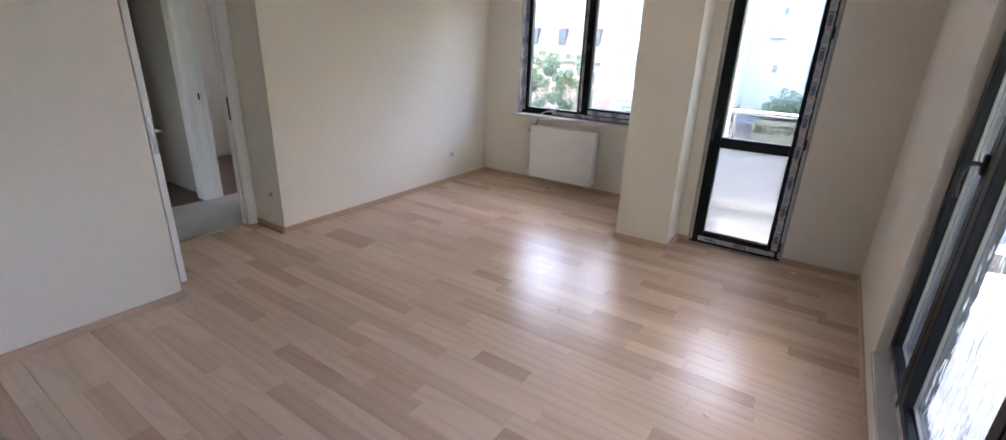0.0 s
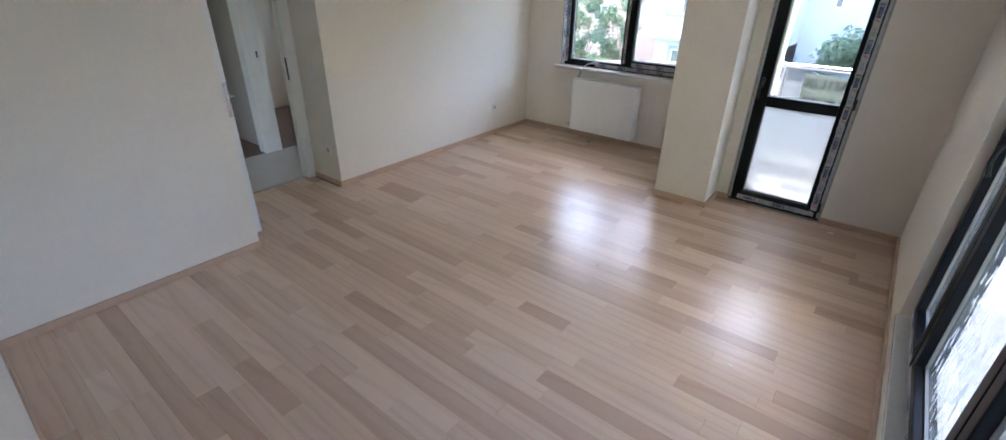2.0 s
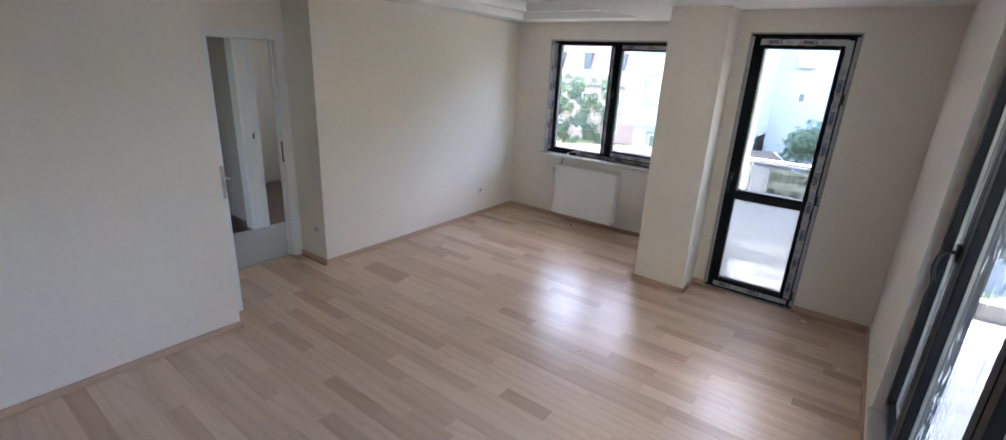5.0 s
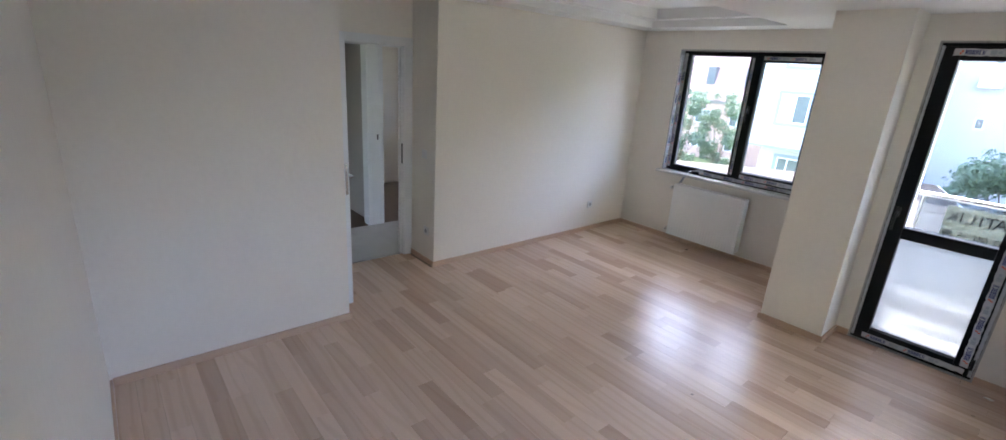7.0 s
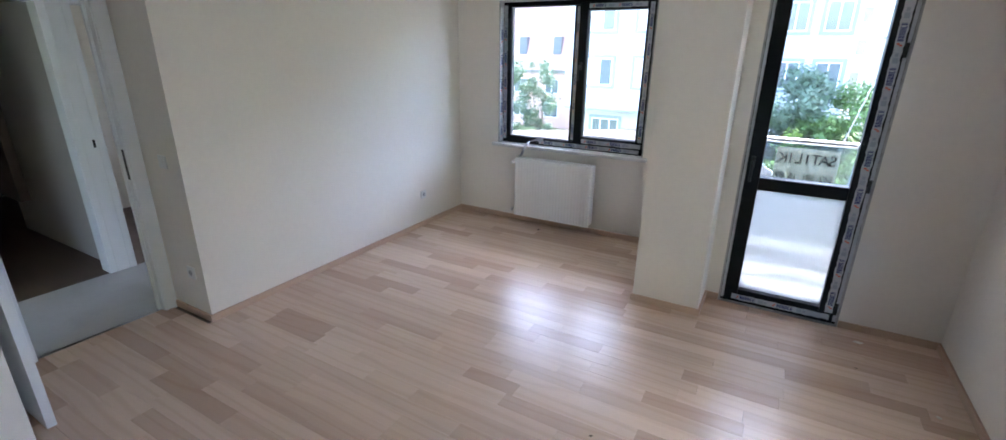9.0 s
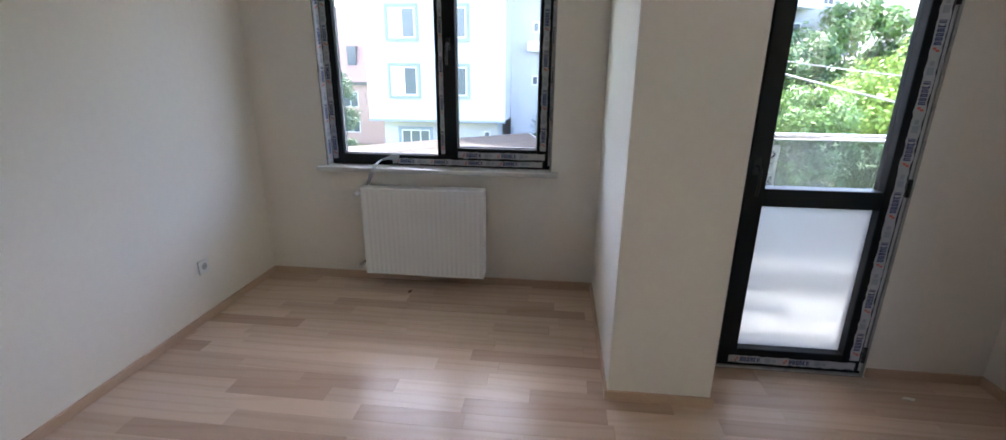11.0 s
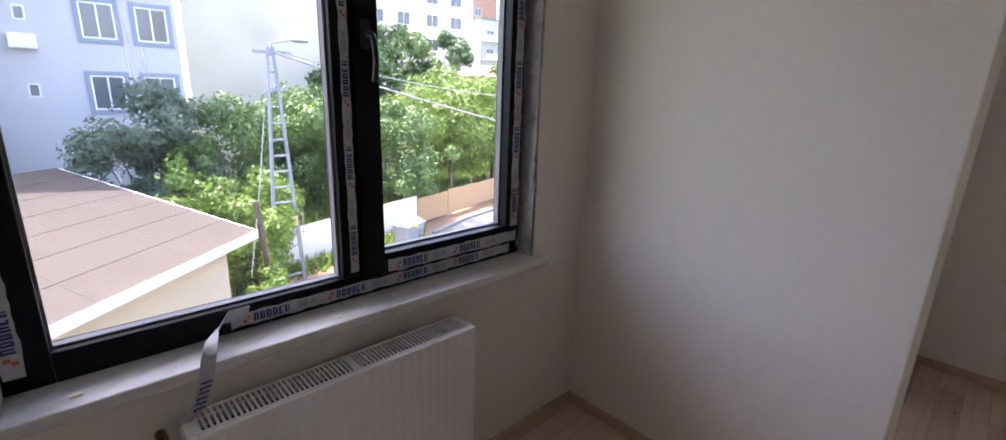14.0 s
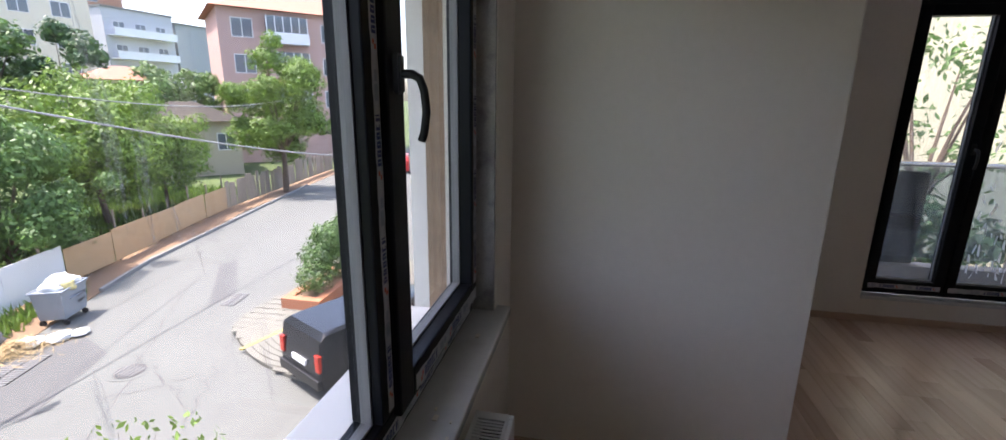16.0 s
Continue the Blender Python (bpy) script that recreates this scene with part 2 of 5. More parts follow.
CARBLACK = mat("black_car_paint", (0.012, 0.013, 0.016), 0.18, 4, 0.1)
CARGLASS = mat("dark_car_glass", (0.01, 0.012, 0.014), 0.05)
TYRE = mat("tyre_rubber", (0.02, 0.02, 0.02), 0.85)
REDLIGHT = mat("red_lamp_lens", (0.45, 0.03, 0.015), 0.2)
REDPAINT = mat("red_car_paint", (0.5, 0.03, 0.03), 0.25)
PLATE = mat("number_plate", (0.7, 0.7, 0.7), 0.4)
BARK = mat("tree_bark", (0.12, 0.085, 0.06), 0.95, 8, 0.3, 0.8)
LEAF_L = mat("bright_green_leaf", (0.16, 0.255, 0.045), 0.5, 4, 0.35, per_island=1.0, trans=0.35)
LEAF_M = mat("mid_green_leaf", (0.105, 0.19, 0.05), 0.5, 4, 0.35, per_island=1.0, trans=0.3)
LEAF_D = mat("dark_green_leaf", (0.06, 0.12, 0.04), 0.5, 4, 0.25, per_island=1.0, trans=0.3)
LEAF_P = mat("blue_green_needles", (0.085, 0.135, 0.085), 0.6, 4, 0.25, per_island=1.0, trans=0.3)
TERRA = mat("terracotta_brick", (0.42, 0.17, 0.09), 0.85, 10, 0.2)
JOINT = mat("dark_paving_joint", (0.15, 0.142, 0.118), 0.95, 6, 0.2)
# taupe below the room's cream: dimness beyond the door is put into the colour
DIMTAUPE = mat("dimmed_taupe_paint", (0.45, 0.41, 0.37), 0.8, 4, 0.05)
WIREMAT = mat("pale_cable", (0.30, 0.30, 0.30), 0.6)


# ---- helpers ----
def box(bm, x0, x1, y0, y1, z0, z1, bevel=0.0):
    x0, x1, y0, y1, z0, z1 = min(x0, x1), max(x0, x1), min(y0, y1), max(y0, y1), min(z0, z1), max(z0, z1)
    r = bmesh.ops.create_cube(bm, size=1.0, matrix=Matrix.Translation(((x0 + x1) / 2, (y0 + y1) / 2, (z0 + z1) / 2)) @ Matrix.Diagonal((x1 - x0, y1 - y0, z1 - z0, 1)))
    if bevel:
        edges = {e for v in r["verts"] for e in v.link_edges}
        bmesh.ops.bevel(bm, geom=list(edges), offset=bevel, segments=2, affect="EDGES", profile=0.6)
    return r["verts"]


def cyl(bm, p, q, r0, r1=None, seg=12):
    p, q = Vector(p), Vector(q)
    d = q - p
    m = Matrix.Translation((p + q) / 2) @ d.to_track_quat("Z", "Y").to_matrix().to_4x4()
    bmesh.ops.create_cone(bm, cap_ends=True, segments=seg, radius1=r0, radius2=r0 if r1 is None else r1, depth=d.length, matrix=m)


def smooth(ob):
    for p in ob.data.polygons:
        p.use_smooth = True
    return ob


def part(name, bm, material, parent=None, label=""):
    me = bpy.data.meshes.new(name)
    bm.to_mesh(me)
    bm.free()
    me.materials.append(material)
    ob = new(name, me)
    if parent is not None:
        ob.parent = parent
        ob.matrix_parent_inverse = parent.matrix_basis.inverted()
    return tagged(ob, label)


def boxes(name, material, parent, *specs, bevel=0.0, label=""):
    bm = bmesh.new()
    for s in specs:
        box(bm, *s, bevel=bevel)
    return part(name, bm, material, parent, label)


def thing(name, at, label, category, group="", kind=""):
    ob = new(name)
    ob.empty_display_size = 0.1
    ob.matrix_basis = Matrix.Translation(at)
    return tagged(ob, label, category, group, kind)


def setting(name, material, *specs, label="", bevel=0.0):
    ob = boxes(name, material, None, *specs, bevel=bevel)
    return tagged(ob, label, "", "", "structure")


def tube(name, pts, radius, material, parent=None, label=""):
    cu = bpy.data.curves.new(name, "CURVE")
    cu.dimensions, cu.bevel_depth, cu.bevel_resolution = "3D", radius, 2
    sp = cu.splines.new("POLY")
    sp.points.add(len(pts) - 1)
    for a, b in zip(sp.points, pts):
        a.co = (*b, 1)
    tmp = bpy.data.objects.new(name, cu)
    me = bpy.data.meshes.new_from_object(tmp)
    bpy.data.objects.remove(tmp)
    me.materials.clear()
    me.materials.append(material)
    ob = new(name, me)
    if parent is not None:
        ob.parent = parent
        ob.matrix_parent_inverse = parent.matrix_basis.inverted()
    return tagged(smooth(ob), label)


def lettering(name, words, size, m, material, parent, thick=0.004):
    cu = bpy.data.curves.new(name, "FONT")
    cu.body, cu.size, cu.extrude, cu.align_x, cu.align_y = words, size, thick, "CENTER", "CENTER"
    tmp = bpy.data.objects.new(name, cu)
    me = bpy.data.meshes.new_from_object(tmp)
    bpy.data.objects.remove(tmp)
    me.transform(m)
    me.materials.clear()
    me.materials.append(material)
    ob = new(name, me)
    ob.parent = parent
    ob.matrix_parent_inverse = parent.matrix_basis.inverted()
    return ob


# ---- the room ----
XL, XD, XN, YW, YC, YB, XR, YK = -3.268, -3.688, -2.762, 5.32, 4.158, 4.49, 0.867, -0.03
H = 2.38
CX0, CX1 = -0.954, -0.499
TOP = 2.75
setting("wall_left", PAINT, (XL - 0.15, XL, 2.412, YW, 0, TOP), (XD - 0.1, XL - 0.15, 2.412, 2.55, 0, TOP), label="plain cream painted wall beside the window")
setting("wall_door", PAINT, (XD - 0.1, XD, 1.37, 1.62, 0, TOP), (XD - 0.1, XD, 1.62, 2.36, 2.03, TOP), (XD - 0.1, XD, 2.36, 2.412, 0, TOP), label="cream wall around the room door")
setting("wall_near", PAINT, (XN - 0.13, XN, YK - 0.15, 1.37, 0, TOP), (XD - 0.1, XN - 0.13, 1.25, 1.37, 0, TOP), label="plain cream painted wall")
setting("wall_stub", PAINT, (XN, -0.28, YK - 0.15, YK, 0, TOP), label="plain cream painted wall end")
WX0, WX1, WZ0, WZ1 = -2.785, -1.263, 0.815, 2.185
YO = 5.50
setting("wall_window", PAINT, (XL - 0.15, WX0, YW, YO, -1, TOP), (WX1, CX0, YW, YO, -1, TOP), (WX0, WX1, YW, YO, -1, WZ0 - 0.035), (WX0, WX1, YW, YO, WZ1, TOP), label="cream wall under and beside the window")
setting("wall_column", PAINT, (CX0, CX1, YC, YO, -0.02, TOP), label="cream painted structural column", bevel=0.006)
BX0, BX1, BZ1 = -0.405, 0.335, 2.215
setting("wall_balcony", PAINT, (CX1, BX0, YB, YB + 0.24, -0.02, TOP), (BX1, XR + 0.24, YB, YB + 0.24, -0.02, TOP), (BX0, BX1, YB, YB + 0.24, BZ1, TOP), label="cream wall around the balcony door")
RY0, RY1, RZ0, RZ1 = 0.75, 3.04, 0.20, 2.215
setting("wall_right", PAINT, (XR, XR + 0.24, RY1, YB, -0.02, TOP), (XR, XR + 0.24, -3.0, RY0, -0.02, TOP), (XR, XR + 0.24, RY0, RY1, -0.02, RZ0 - 0.02), (XR, XR + 0.24, RY0, RY1, RZ1, TOP), label="cream wall around the tall side window")
setting("wall_back", PAINT, (-0.43, XR + 0.24, -3.15, -3.0, 0, TOP), (-0.43, -0.28, -3.0, YK - 0.15, 0, TOP), label="plain cream wall closing the room")
# ceiling: lowered border round a stepped recess
KX0, KX1, KY0, KY1 = -2.98, -1.57, 0.6, 4.98
bm = bmesh.new()
for s in [(XD - 0.1, KX0, -3.0, YW, H, TOP), (KX1, XR, -3.0, YW, H, TOP), (KX0, KX1, KY1, YW, H, TOP), (KX0, KX1, -3.0, KY0, H, TOP),
          (KX0, KX0 + 0.13, KY0, KY1, H + 0.07, TOP), (KX1 - 0.13, KX1, KY0, KY1, H + 0.07, TOP), (KX0 + 0.13, KX1 - 0.13, KY1 - 0.13, KY1, H + 0.07, TOP),
          (KX0 + 0.13, KX1 - 0.13, KY0, KY0 + 0.13, H + 0.07, TOP), (KX0 + 0.13, KX1 - 0.13, KY0 + 0.13, KY1 - 0.13, H + 0.17, TOP)]:
    box(bm, *s)
tagged(part("ceiling", bm, CEIL), "white plaster ceiling with a stepped recess", "", "", "structure")
setting("roof_slab", WHITEB, (-9.0, XR + 0.24, -4.0, YO, TOP, TOP + 0.25), label="plain concrete storey slab above")
# unseen overhang, added to keep direct sun and some sky light out
setting("shading_slab", WHITEB, (-4.5, CX0, YO + 0.003, 6.85, TOP - 0.1, TOP + 0.1), (CX0, 2.3, YO + 0.003, 6.05, TOP - 0.1, TOP + 0.1), (XR + 0.243, 2.3, -0.6, YO, TOP - 0.1, TOP + 0.1), label="unseen white overhang slab added to shade the windows")
# the hall and the rooms off it
setting("hall_floor", TILE, (-4.70, XD - 0.05, 0.2, 4.5, -0.05, 0.0), label="pale grey tiled hall floor")
setting("side_room_floor", DARKWOOD, (-8.2, -4.703, 0.2, 4.5, -0.05, 0.0), label="dark brown laminate floor of a side room")
# the gap at y 4.5 is an added, unseen opening that brightens the hall
setting("hall_wall", PAINT, (-4.80, -4.70, 0.2, 1.55, 0, TOP), (-4.80, -4.70, 2.45, 2.58, 0, 2.35), (-4.80, -4.70, 3.45, 4.5, 0, TOP), (-4.80, -4.70, 1.55, 3.45, 2.06, TOP),
        (-8.2, -5.55, 4.5, 4.6, 0, TOP), (-5.1, -3.79, 4.5, 4.6, 0, TOP), (-5.55, -5.1, 4.5, 4.6, 0, 1.2), (-5.55, -5.1, 4.5, 4.6, 2.0, TOP), (-8.2, -3.79, 0.1, 0.2, 0, TOP), (-8.3, -8.2, 0.1, 4.6, 0, TOP), (-6.6, -6.5, 2.58, 4.5, 0, TOP), (XD - 0.102, XL - 0.152, 2.553, 2.65, 0, TOP), (XL - 0.25, XL - 0.152, 2.65, 4.5, 0, TOP), label="dim cream walls of the hall and side rooms")
# side room wall, painted darker in place of the light falloff there
setting("partition", DIMTAUPE, (-6.6, -4.802, 2.50, 2.58, 0, TOP), (-8.199, -8.19, 0.2, 2.5, 0, TOP), label="side room wall in taupe darkened to stand for the dim light")
setting("hall_ceiling", CEIL, (-8.2, XD - 0.102, 0.2, 4.5, H + 0.02, TOP - 0.004), label="plain hall ceiling")
setting("trim", DOORWHITE, (-4.82, -4.68, 2.42, 2.47, 0, 2.06), (-4.82, -4.68, 2.56, 2.61, 0, 2.06), (-4.697, -4.68, 2.47, 2.56, 0, 2.06), (-4.82, -4.68, 1.55, 2.42, 2.0, 2.06), (-4.82, -4.68, 2.61, 3.45, 2.0, 2.06), label="white door lining between two side rooms", bevel=0.003)
tagged(boxes("door_strike", BLACK, None, (-4.676, -4.679, 2.53, 2.545, 1.0, 1.06)), "small black strike plate on the hall door lining", "strike plate")
door2 = thing("door_2", (-6.0, 0.3, 0), "dark closed wardrobe door in the dim side room", "door", kind="structure")
boxes("panel", DARKWOOD, door2, (-6.9, -6.2, 2.42, 2.495, 0.35, 2.0), bevel=0.004)
# exterior jamb layers of the window
setting("window_reveal", BROWNPL, (-1.15, CX1, YO + 0.002, 5.61, -0.6, 2.6), label="rough brown base render beside the window", bevel=0.004)
setting("insulation", INSUL, (-0.90, CX1 + 0.05, 5.612, 5.77, -3.0, 2.6), (XL - 0.3, WX0 - 0.10, YO + 0.002, YO + 0.12, -3.0, 2.6), (WX0 - 0.1, -1.152, YO + 0.002, YO + 0.13, -3.0, 0.688), label="white insulation render on the outside wall")
setting("outer_sill", INSUL, (WX0 - 0.06, -1.152, YW + 0.19, 5.70, 0.69, 0.75), label="white outer window ledge in sunlight", bevel=0.006)


def skirting(*spans):
    for s in spans:
        tagged(boxes("baseboard", SKIRT, None, (*s, 0.006, 0.056), bevel=0.004), "oak-coloured laminate skirting board", "", "", "structure")


s = 0.014
skirting((XL, XL + s, 2.412, YW), (XL + s, CX0, YW - s, YW), (CX0 - s, CX0, YC - s, YW - s), (CX0, CX1 + s, YC - s, YC), (CX1, CX1 + s, YC, YB - s),
         (CX1, BX0, YB - s, YB), (BX1, XR - s, YB - s, YB), (XR - s, XR, RY0 - 3.0, YB), (XN, XN + s, YK + s, 1.37 + s), (XN - 0.7, XN, 1.37, 1.37 + s), (XN + s, -0.28, YK, YK + s),
         (XD + 0.012, XL + s, 2.412 - s, 2.412))


# ---- window units ----
def film_run(parent, p, along, up, out, length, width, seed=0, start=0.03, marks=True):
    """A run of printed protective film on a frame bar: p is its start, along / up / out are its directions."""
    along, up, out = Vector(along), Vector(up), Vector(out)
    rnd = random.Random(seed)

    def quad(bm, a0, a1, b0, b1, lift, ragged=0.0):
        cs = []
        steps = max(1, int((a1 - a0) / 0.02)) if ragged else 1
        low = [Vector(p) + along * (a0 + (a1 - a0) * i / steps) + up * (b0 + rnd.uniform(0, ragged)) + out * lift for i in range(steps + 1)]
        high = [Vector(p) + along * (a0 + (a1 - a0) * i / steps) + up * (b1 - rnd.uniform(0, ragged)) + out * lift for i in range(steps + 1)]
        lv, hv = [bm.verts.new(v) for v in low], [bm.verts.new(v) for v in high]
        for i in range(steps):
            bm.faces.new((lv[i], lv[i + 1], hv[i + 1], hv[i]))

    bm = bmesh.new()
    quad(bm, 0, length, 0, width, 0.0012, ragged=width * 0.13)
    film = part("film", bm, TAPE, parent, "torn printed protective film")
    if not marks:
        return film
    ink, red, grey = bmesh.new(), bmesh.new(), bmesh.new()
    a = start
    c, h = width * 0.5, width * 0.56
    while a + 0.17 < length:
        for k in (-1, 1):
            quad(red, a + 0.004 * (1 + k), a + 0.004 * (1 + k) + 0.009, c - h * 0.25 + k * h * 0.22, c + h * 0.2 + k * h * 0.22, 0.0018)
        x = a + 0.026
        for i in range(6):
            quad(ink, x, x + 0.0062, c - h * 0.5, c + h * 0.5, 0.0018)
            if i in (0, 1, 2, 3):
                quad(ink, x + 0.008, x + 0.0135, c - h * 0.45, c + h * 0.45, 0.0018)
                quad(ink, x + 0.0035, x + 0.0085, c + h * 0.3, c + h * 0.5, 0.0018)
            if i in (1, 2, 4):
                quad(ink, x + 0.0035, x + 0.011, c - h * 0.5, c - h * 0.32, 0.0018)
            if i == 4:
                quad(ink, x + 0.0035, x + 0.011, c + h * 0.32, c + h * 0.5, 0.0018)
            if i == 5:
                quad(ink, x + 0.009, x + 0.0125, c - h * 0.5, c + h * 0.5, 0.0018)
            x += 0.0165
        quad(grey, x + 0.02, x + 0.05, c - h * 0.45, c + h * 0.45, 0.0018)
        quad(grey, x + 0.055, x + 0.075, c - h * 0.3, c + h * 0.3, 0.0018)
        a += 0.235
    part("print", ink, INK, film, "dark blue printed marks")
    part("print", red, INKRED, film, "small orange-red printed emblem")
    part("print", grey, INKGREY, film, "pale grey printed marks")
    return film


def lever(parent, base, along, down, out):
    """A curved black lever handle on a rosette."""
    base, down, out, along = Vector(base), Vector(down), Vector(out), Vector(along)
    bm = bmesh.new()
    q = Matrix((along, out, -down)).transposed().to_4x4()
    bmesh.ops.create_cube(bm, size=1, matrix=Matrix.Translation(base + out * 0.008) @ q @ Matrix.Diagonal((0.028, 0.016, 0.075, 1)))
    bmesh.ops.bevel(bm, geom=bm.edges[:], offset=0.004, segments=2, affect="EDGES")
    rosette = part("handle", bm, BLACK, parent, "black curved window handle")
    pts = [base + out * 0.01, base + out * 0.035, base + out * 0.05 + down * 0.008, base + out * 0.058 + down * 0.03, base + out * 0.062 + down * 0.07, base + out * 0.056 + down * 0.11, base + out * 0.05 + down * 0.125]
    tube("lever", pts, 0.0085, BLACK, rosette)


# window_1 in the alcove: fixed left light, opening right sash
w1 = thing("window_1", ((WX0 + WX1) / 2, YW, WZ0), "anthracite plastic two-light window with torn protective film", "window", kind="structure")
fy0, fy1 = YW + 0.08, YW + 0.15
mxc = -1.958
boxes("window_frame", ANTHR, w1, (WX0 + 0.012, WX0 + 0.095, fy0, fy1, WZ0 + 0.002, WZ1 - 0.012), (WX1 - 0.055, WX1 - 0.012, fy0, fy1, WZ0 + 0.002, WZ1 - 0.012),
      (WX0 + 0.095, WX1 - 0.055, fy0, fy1, WZ0 + 0.002, WZ0 + 0.075), (WX0 + 0.095, WX1 - 0.055, fy0, fy1, WZ1 - 0.055, WZ1 - 0.012), bevel=0.004)
boxes("mullion", ANTHR, w1, (mxc - 0.07, mxc + 0.03, fy0 - 0.001, fy1, WZ0 + 0.076, WZ1 - 0.056), bevel=0.004)
sy0 = fy0 - 0.018
sx0, sx1, sz0, sz1 = mxc - 0.012, WX1 - 0.03, WZ0 + 0.058, WZ1 - 0.034
sash = boxes("sash", ANTHR, w1, (sx0, sx0 + 0.078, sy0, fy1 - 0.012, sz0, sz1), (sx1 - 0.07, sx1, sy0, fy1 - 0.012, sz0, sz1), (sx0 + 0.078, sx1 - 0.07, sy0, fy1 - 0.012, sz0, sz0 + 0.075), (sx0 + 0.078, sx1 - 0.07, sy0, fy1 - 0.012, sz1 - 0.07, sz1), bevel=0.005)
for name, par, x0, x1, z0, z1 in (("pane", w1, WX0 + 0.095, mxc - 0.07, WZ0 + 0.075, WZ1 - 0.055), ("pane", sash, sx0 + 0.078, sx1 - 0.07, sz0 + 0.075, sz1 - 0.07)):
    pane = boxes(name, GLASS, par, (x0, x1, fy0 + 0.034, fy0 + 0.038, z0, z1))
    pane.visible_shadow = False
    boxes("gasket", GASKET, par, (x0, x0 + 0.006, fy0 + 0.022, fy0 + 0.046, z0, z1), (x1 - 0.006, x1, fy0 + 0.022, fy0 + 0.046, z0, z1), (x0 + 0.006, x1 - 0.006, fy0 + 0.022, fy0 + 0.046, z0, z0 + 0.006), (x0 + 0.006, x1 - 0.006, fy0 + 0.022, fy0 + 0.046, z1 - 0.006, z1))
lever(sash, (sx0 + 0.034, sy0, 1.60), (1, 0, 0), (0, 0, -1), (0, -1, 0))
O1 = (0, -1, 0)
film_run(w1, (WX0 + 0.44, fy0 - 0.001, WZ0 + 0.012), (1, 0, 0), (0, 0, 1), O1, WX1 - WX0 - 0.50, 0.042, 1)
film_run(sash, (sx0 + 0.085, sy0 - 0.001, sz0 + 0.006), (1, 0, 0), (0, 0, 1), O1, sx1 - sx0 - 0.10, 0.048, 2)
film_run(sash, (sx1 - 0.008, sy0 - 0.001, sz0 + 0.07), (0, 0, 1), (-1, 0, 0), O1, sz1 - sz0 - 0.09, 0.044, 3)
film_run(w1, (WX1 - 0.002, fy0 - 0.0015, WZ0 + 0.03), (0, 0, 1), (-1, 0, 0), O1, WZ1 - WZ0 - 0.06, 0.024, 4)
film_run(sash, (sx0 + 0.085, sy0 - 0.001, sz1 - 0.058), (1, 0, 0), (0, 0, 1), O1, sx1 - sx0 - 0.16, 0.044, 5)
film_run(w1, (WX0 + 0.058, fy0 - 0.0015, WZ0 + 0.04), (0, 0, 1), (-1, 0, 0), O1, WZ1 - WZ0 - 0.08, 0.044, 6)
film_run(w1, (mxc - 0.018, fy0 - 0.003, WZ0 + 0.09), (0, 0, 1), (-1, 0, 0), O1, WZ1 - WZ0 - 0.16, 0.03, 7)
boxes("masonry_edge", DUSTY, w1, (WX0 - 0.001, WX0 + 0.012, YW + 0.004, fy1, WZ0, WZ1), (WX1 - 0.012, WX1 + 0.001, YW + 0.004, fy1, WZ0, WZ1), (WX0 + 0.012, WX1 - 0.012, YW + 0.004, fy1, WZ1 - 0.012, WZ1 + 0.001), label="dusty unfinished mortar round the frame")
film_run(w1, (WX0 + 0.013, YW + 0.008, WZ0 + 0.02), (0, 0, 1), (0, 1, 0), (1, 0, 0), WZ1 - WZ0 - 0.08, 0.066, 8)
# wiped dust streaks down the fixed pane
SMEAR = mat("thin_dust_streak", (0.5, 0.5, 0.5), 0.9, 20, 0.2, trans=0.7)
ghost = SMEAR.node_tree.nodes.new("ShaderNodeBsdfTransparent")
thin = SMEAR.node_tree.nodes.new("ShaderNodeMixShader")
thin.inputs[0].default_value = 0.20
SMEAR.node_tree.links.new(ghost.outputs[0], thin.inputs[1])
SMEAR.node_tree.links.new(SMEAR.node_tree.nodes["Material Output"].inputs[0].links[0].from_socket, thin.inputs[2])
SMEAR.node_tree.links.new(thin.outputs[0], SMEAR.node_tree.nodes["Material Output"].inputs[0])
rnd = random.Random(14)
bm = bmesh.new()
for x, z0, z1 in ((-2.472, 1.44, 1.66), (-2.463, 1.40, 1.60), (-2.446, 1.38, 1.52), (-2.437, 1.43, 1.55), (-2.41, 1.36, 1.47), (-2.385, 1.34, 1.42), (-2.30, 1.1, 1.3), (-2.52, 1.2, 1.35)):
    for k in range(3):
        a, w = x + rnd.uniform(-0.004, 0.004), rnd.uniform(0.0006, 0.002)
        lo, hi = z0 + rnd.uniform(0, 0.05), z1 - rnd.uniform(0, 0.05)
        prev = None
        for i in range(9):
            u = i / 8
            c = a + 0.004 * math.sin(3 * u + k) + rnd.uniform(-0.0004, 0.0004)
            ww = w * (0.25 + math.sin(math.pi * u))
            row = [bm.verts.new((c + q * ww, fy0 + 0.0335, lo + (hi - lo) * u)) for q in (-1, 1)]
            if prev:
                bm.faces.new((prev[0], prev[1], row[1], row[0]))
            prev = row
tagged(part("dust_streaks", bm, SMEAR, w1), "faint wiped dust streaks on the pane", "", "", "stuff")
# marble sill
sill = tagged(boxes("window_sill", MARBLE, None, (-2.835, -1.22, YW - 0.05, fy0 + 0.02, WZ0 - 0.028, WZ0 + 0.004), bevel=0.006), "grey marble window sill with dust and scraps", "window sill", "", "structure")
rnd = random.Random(5)
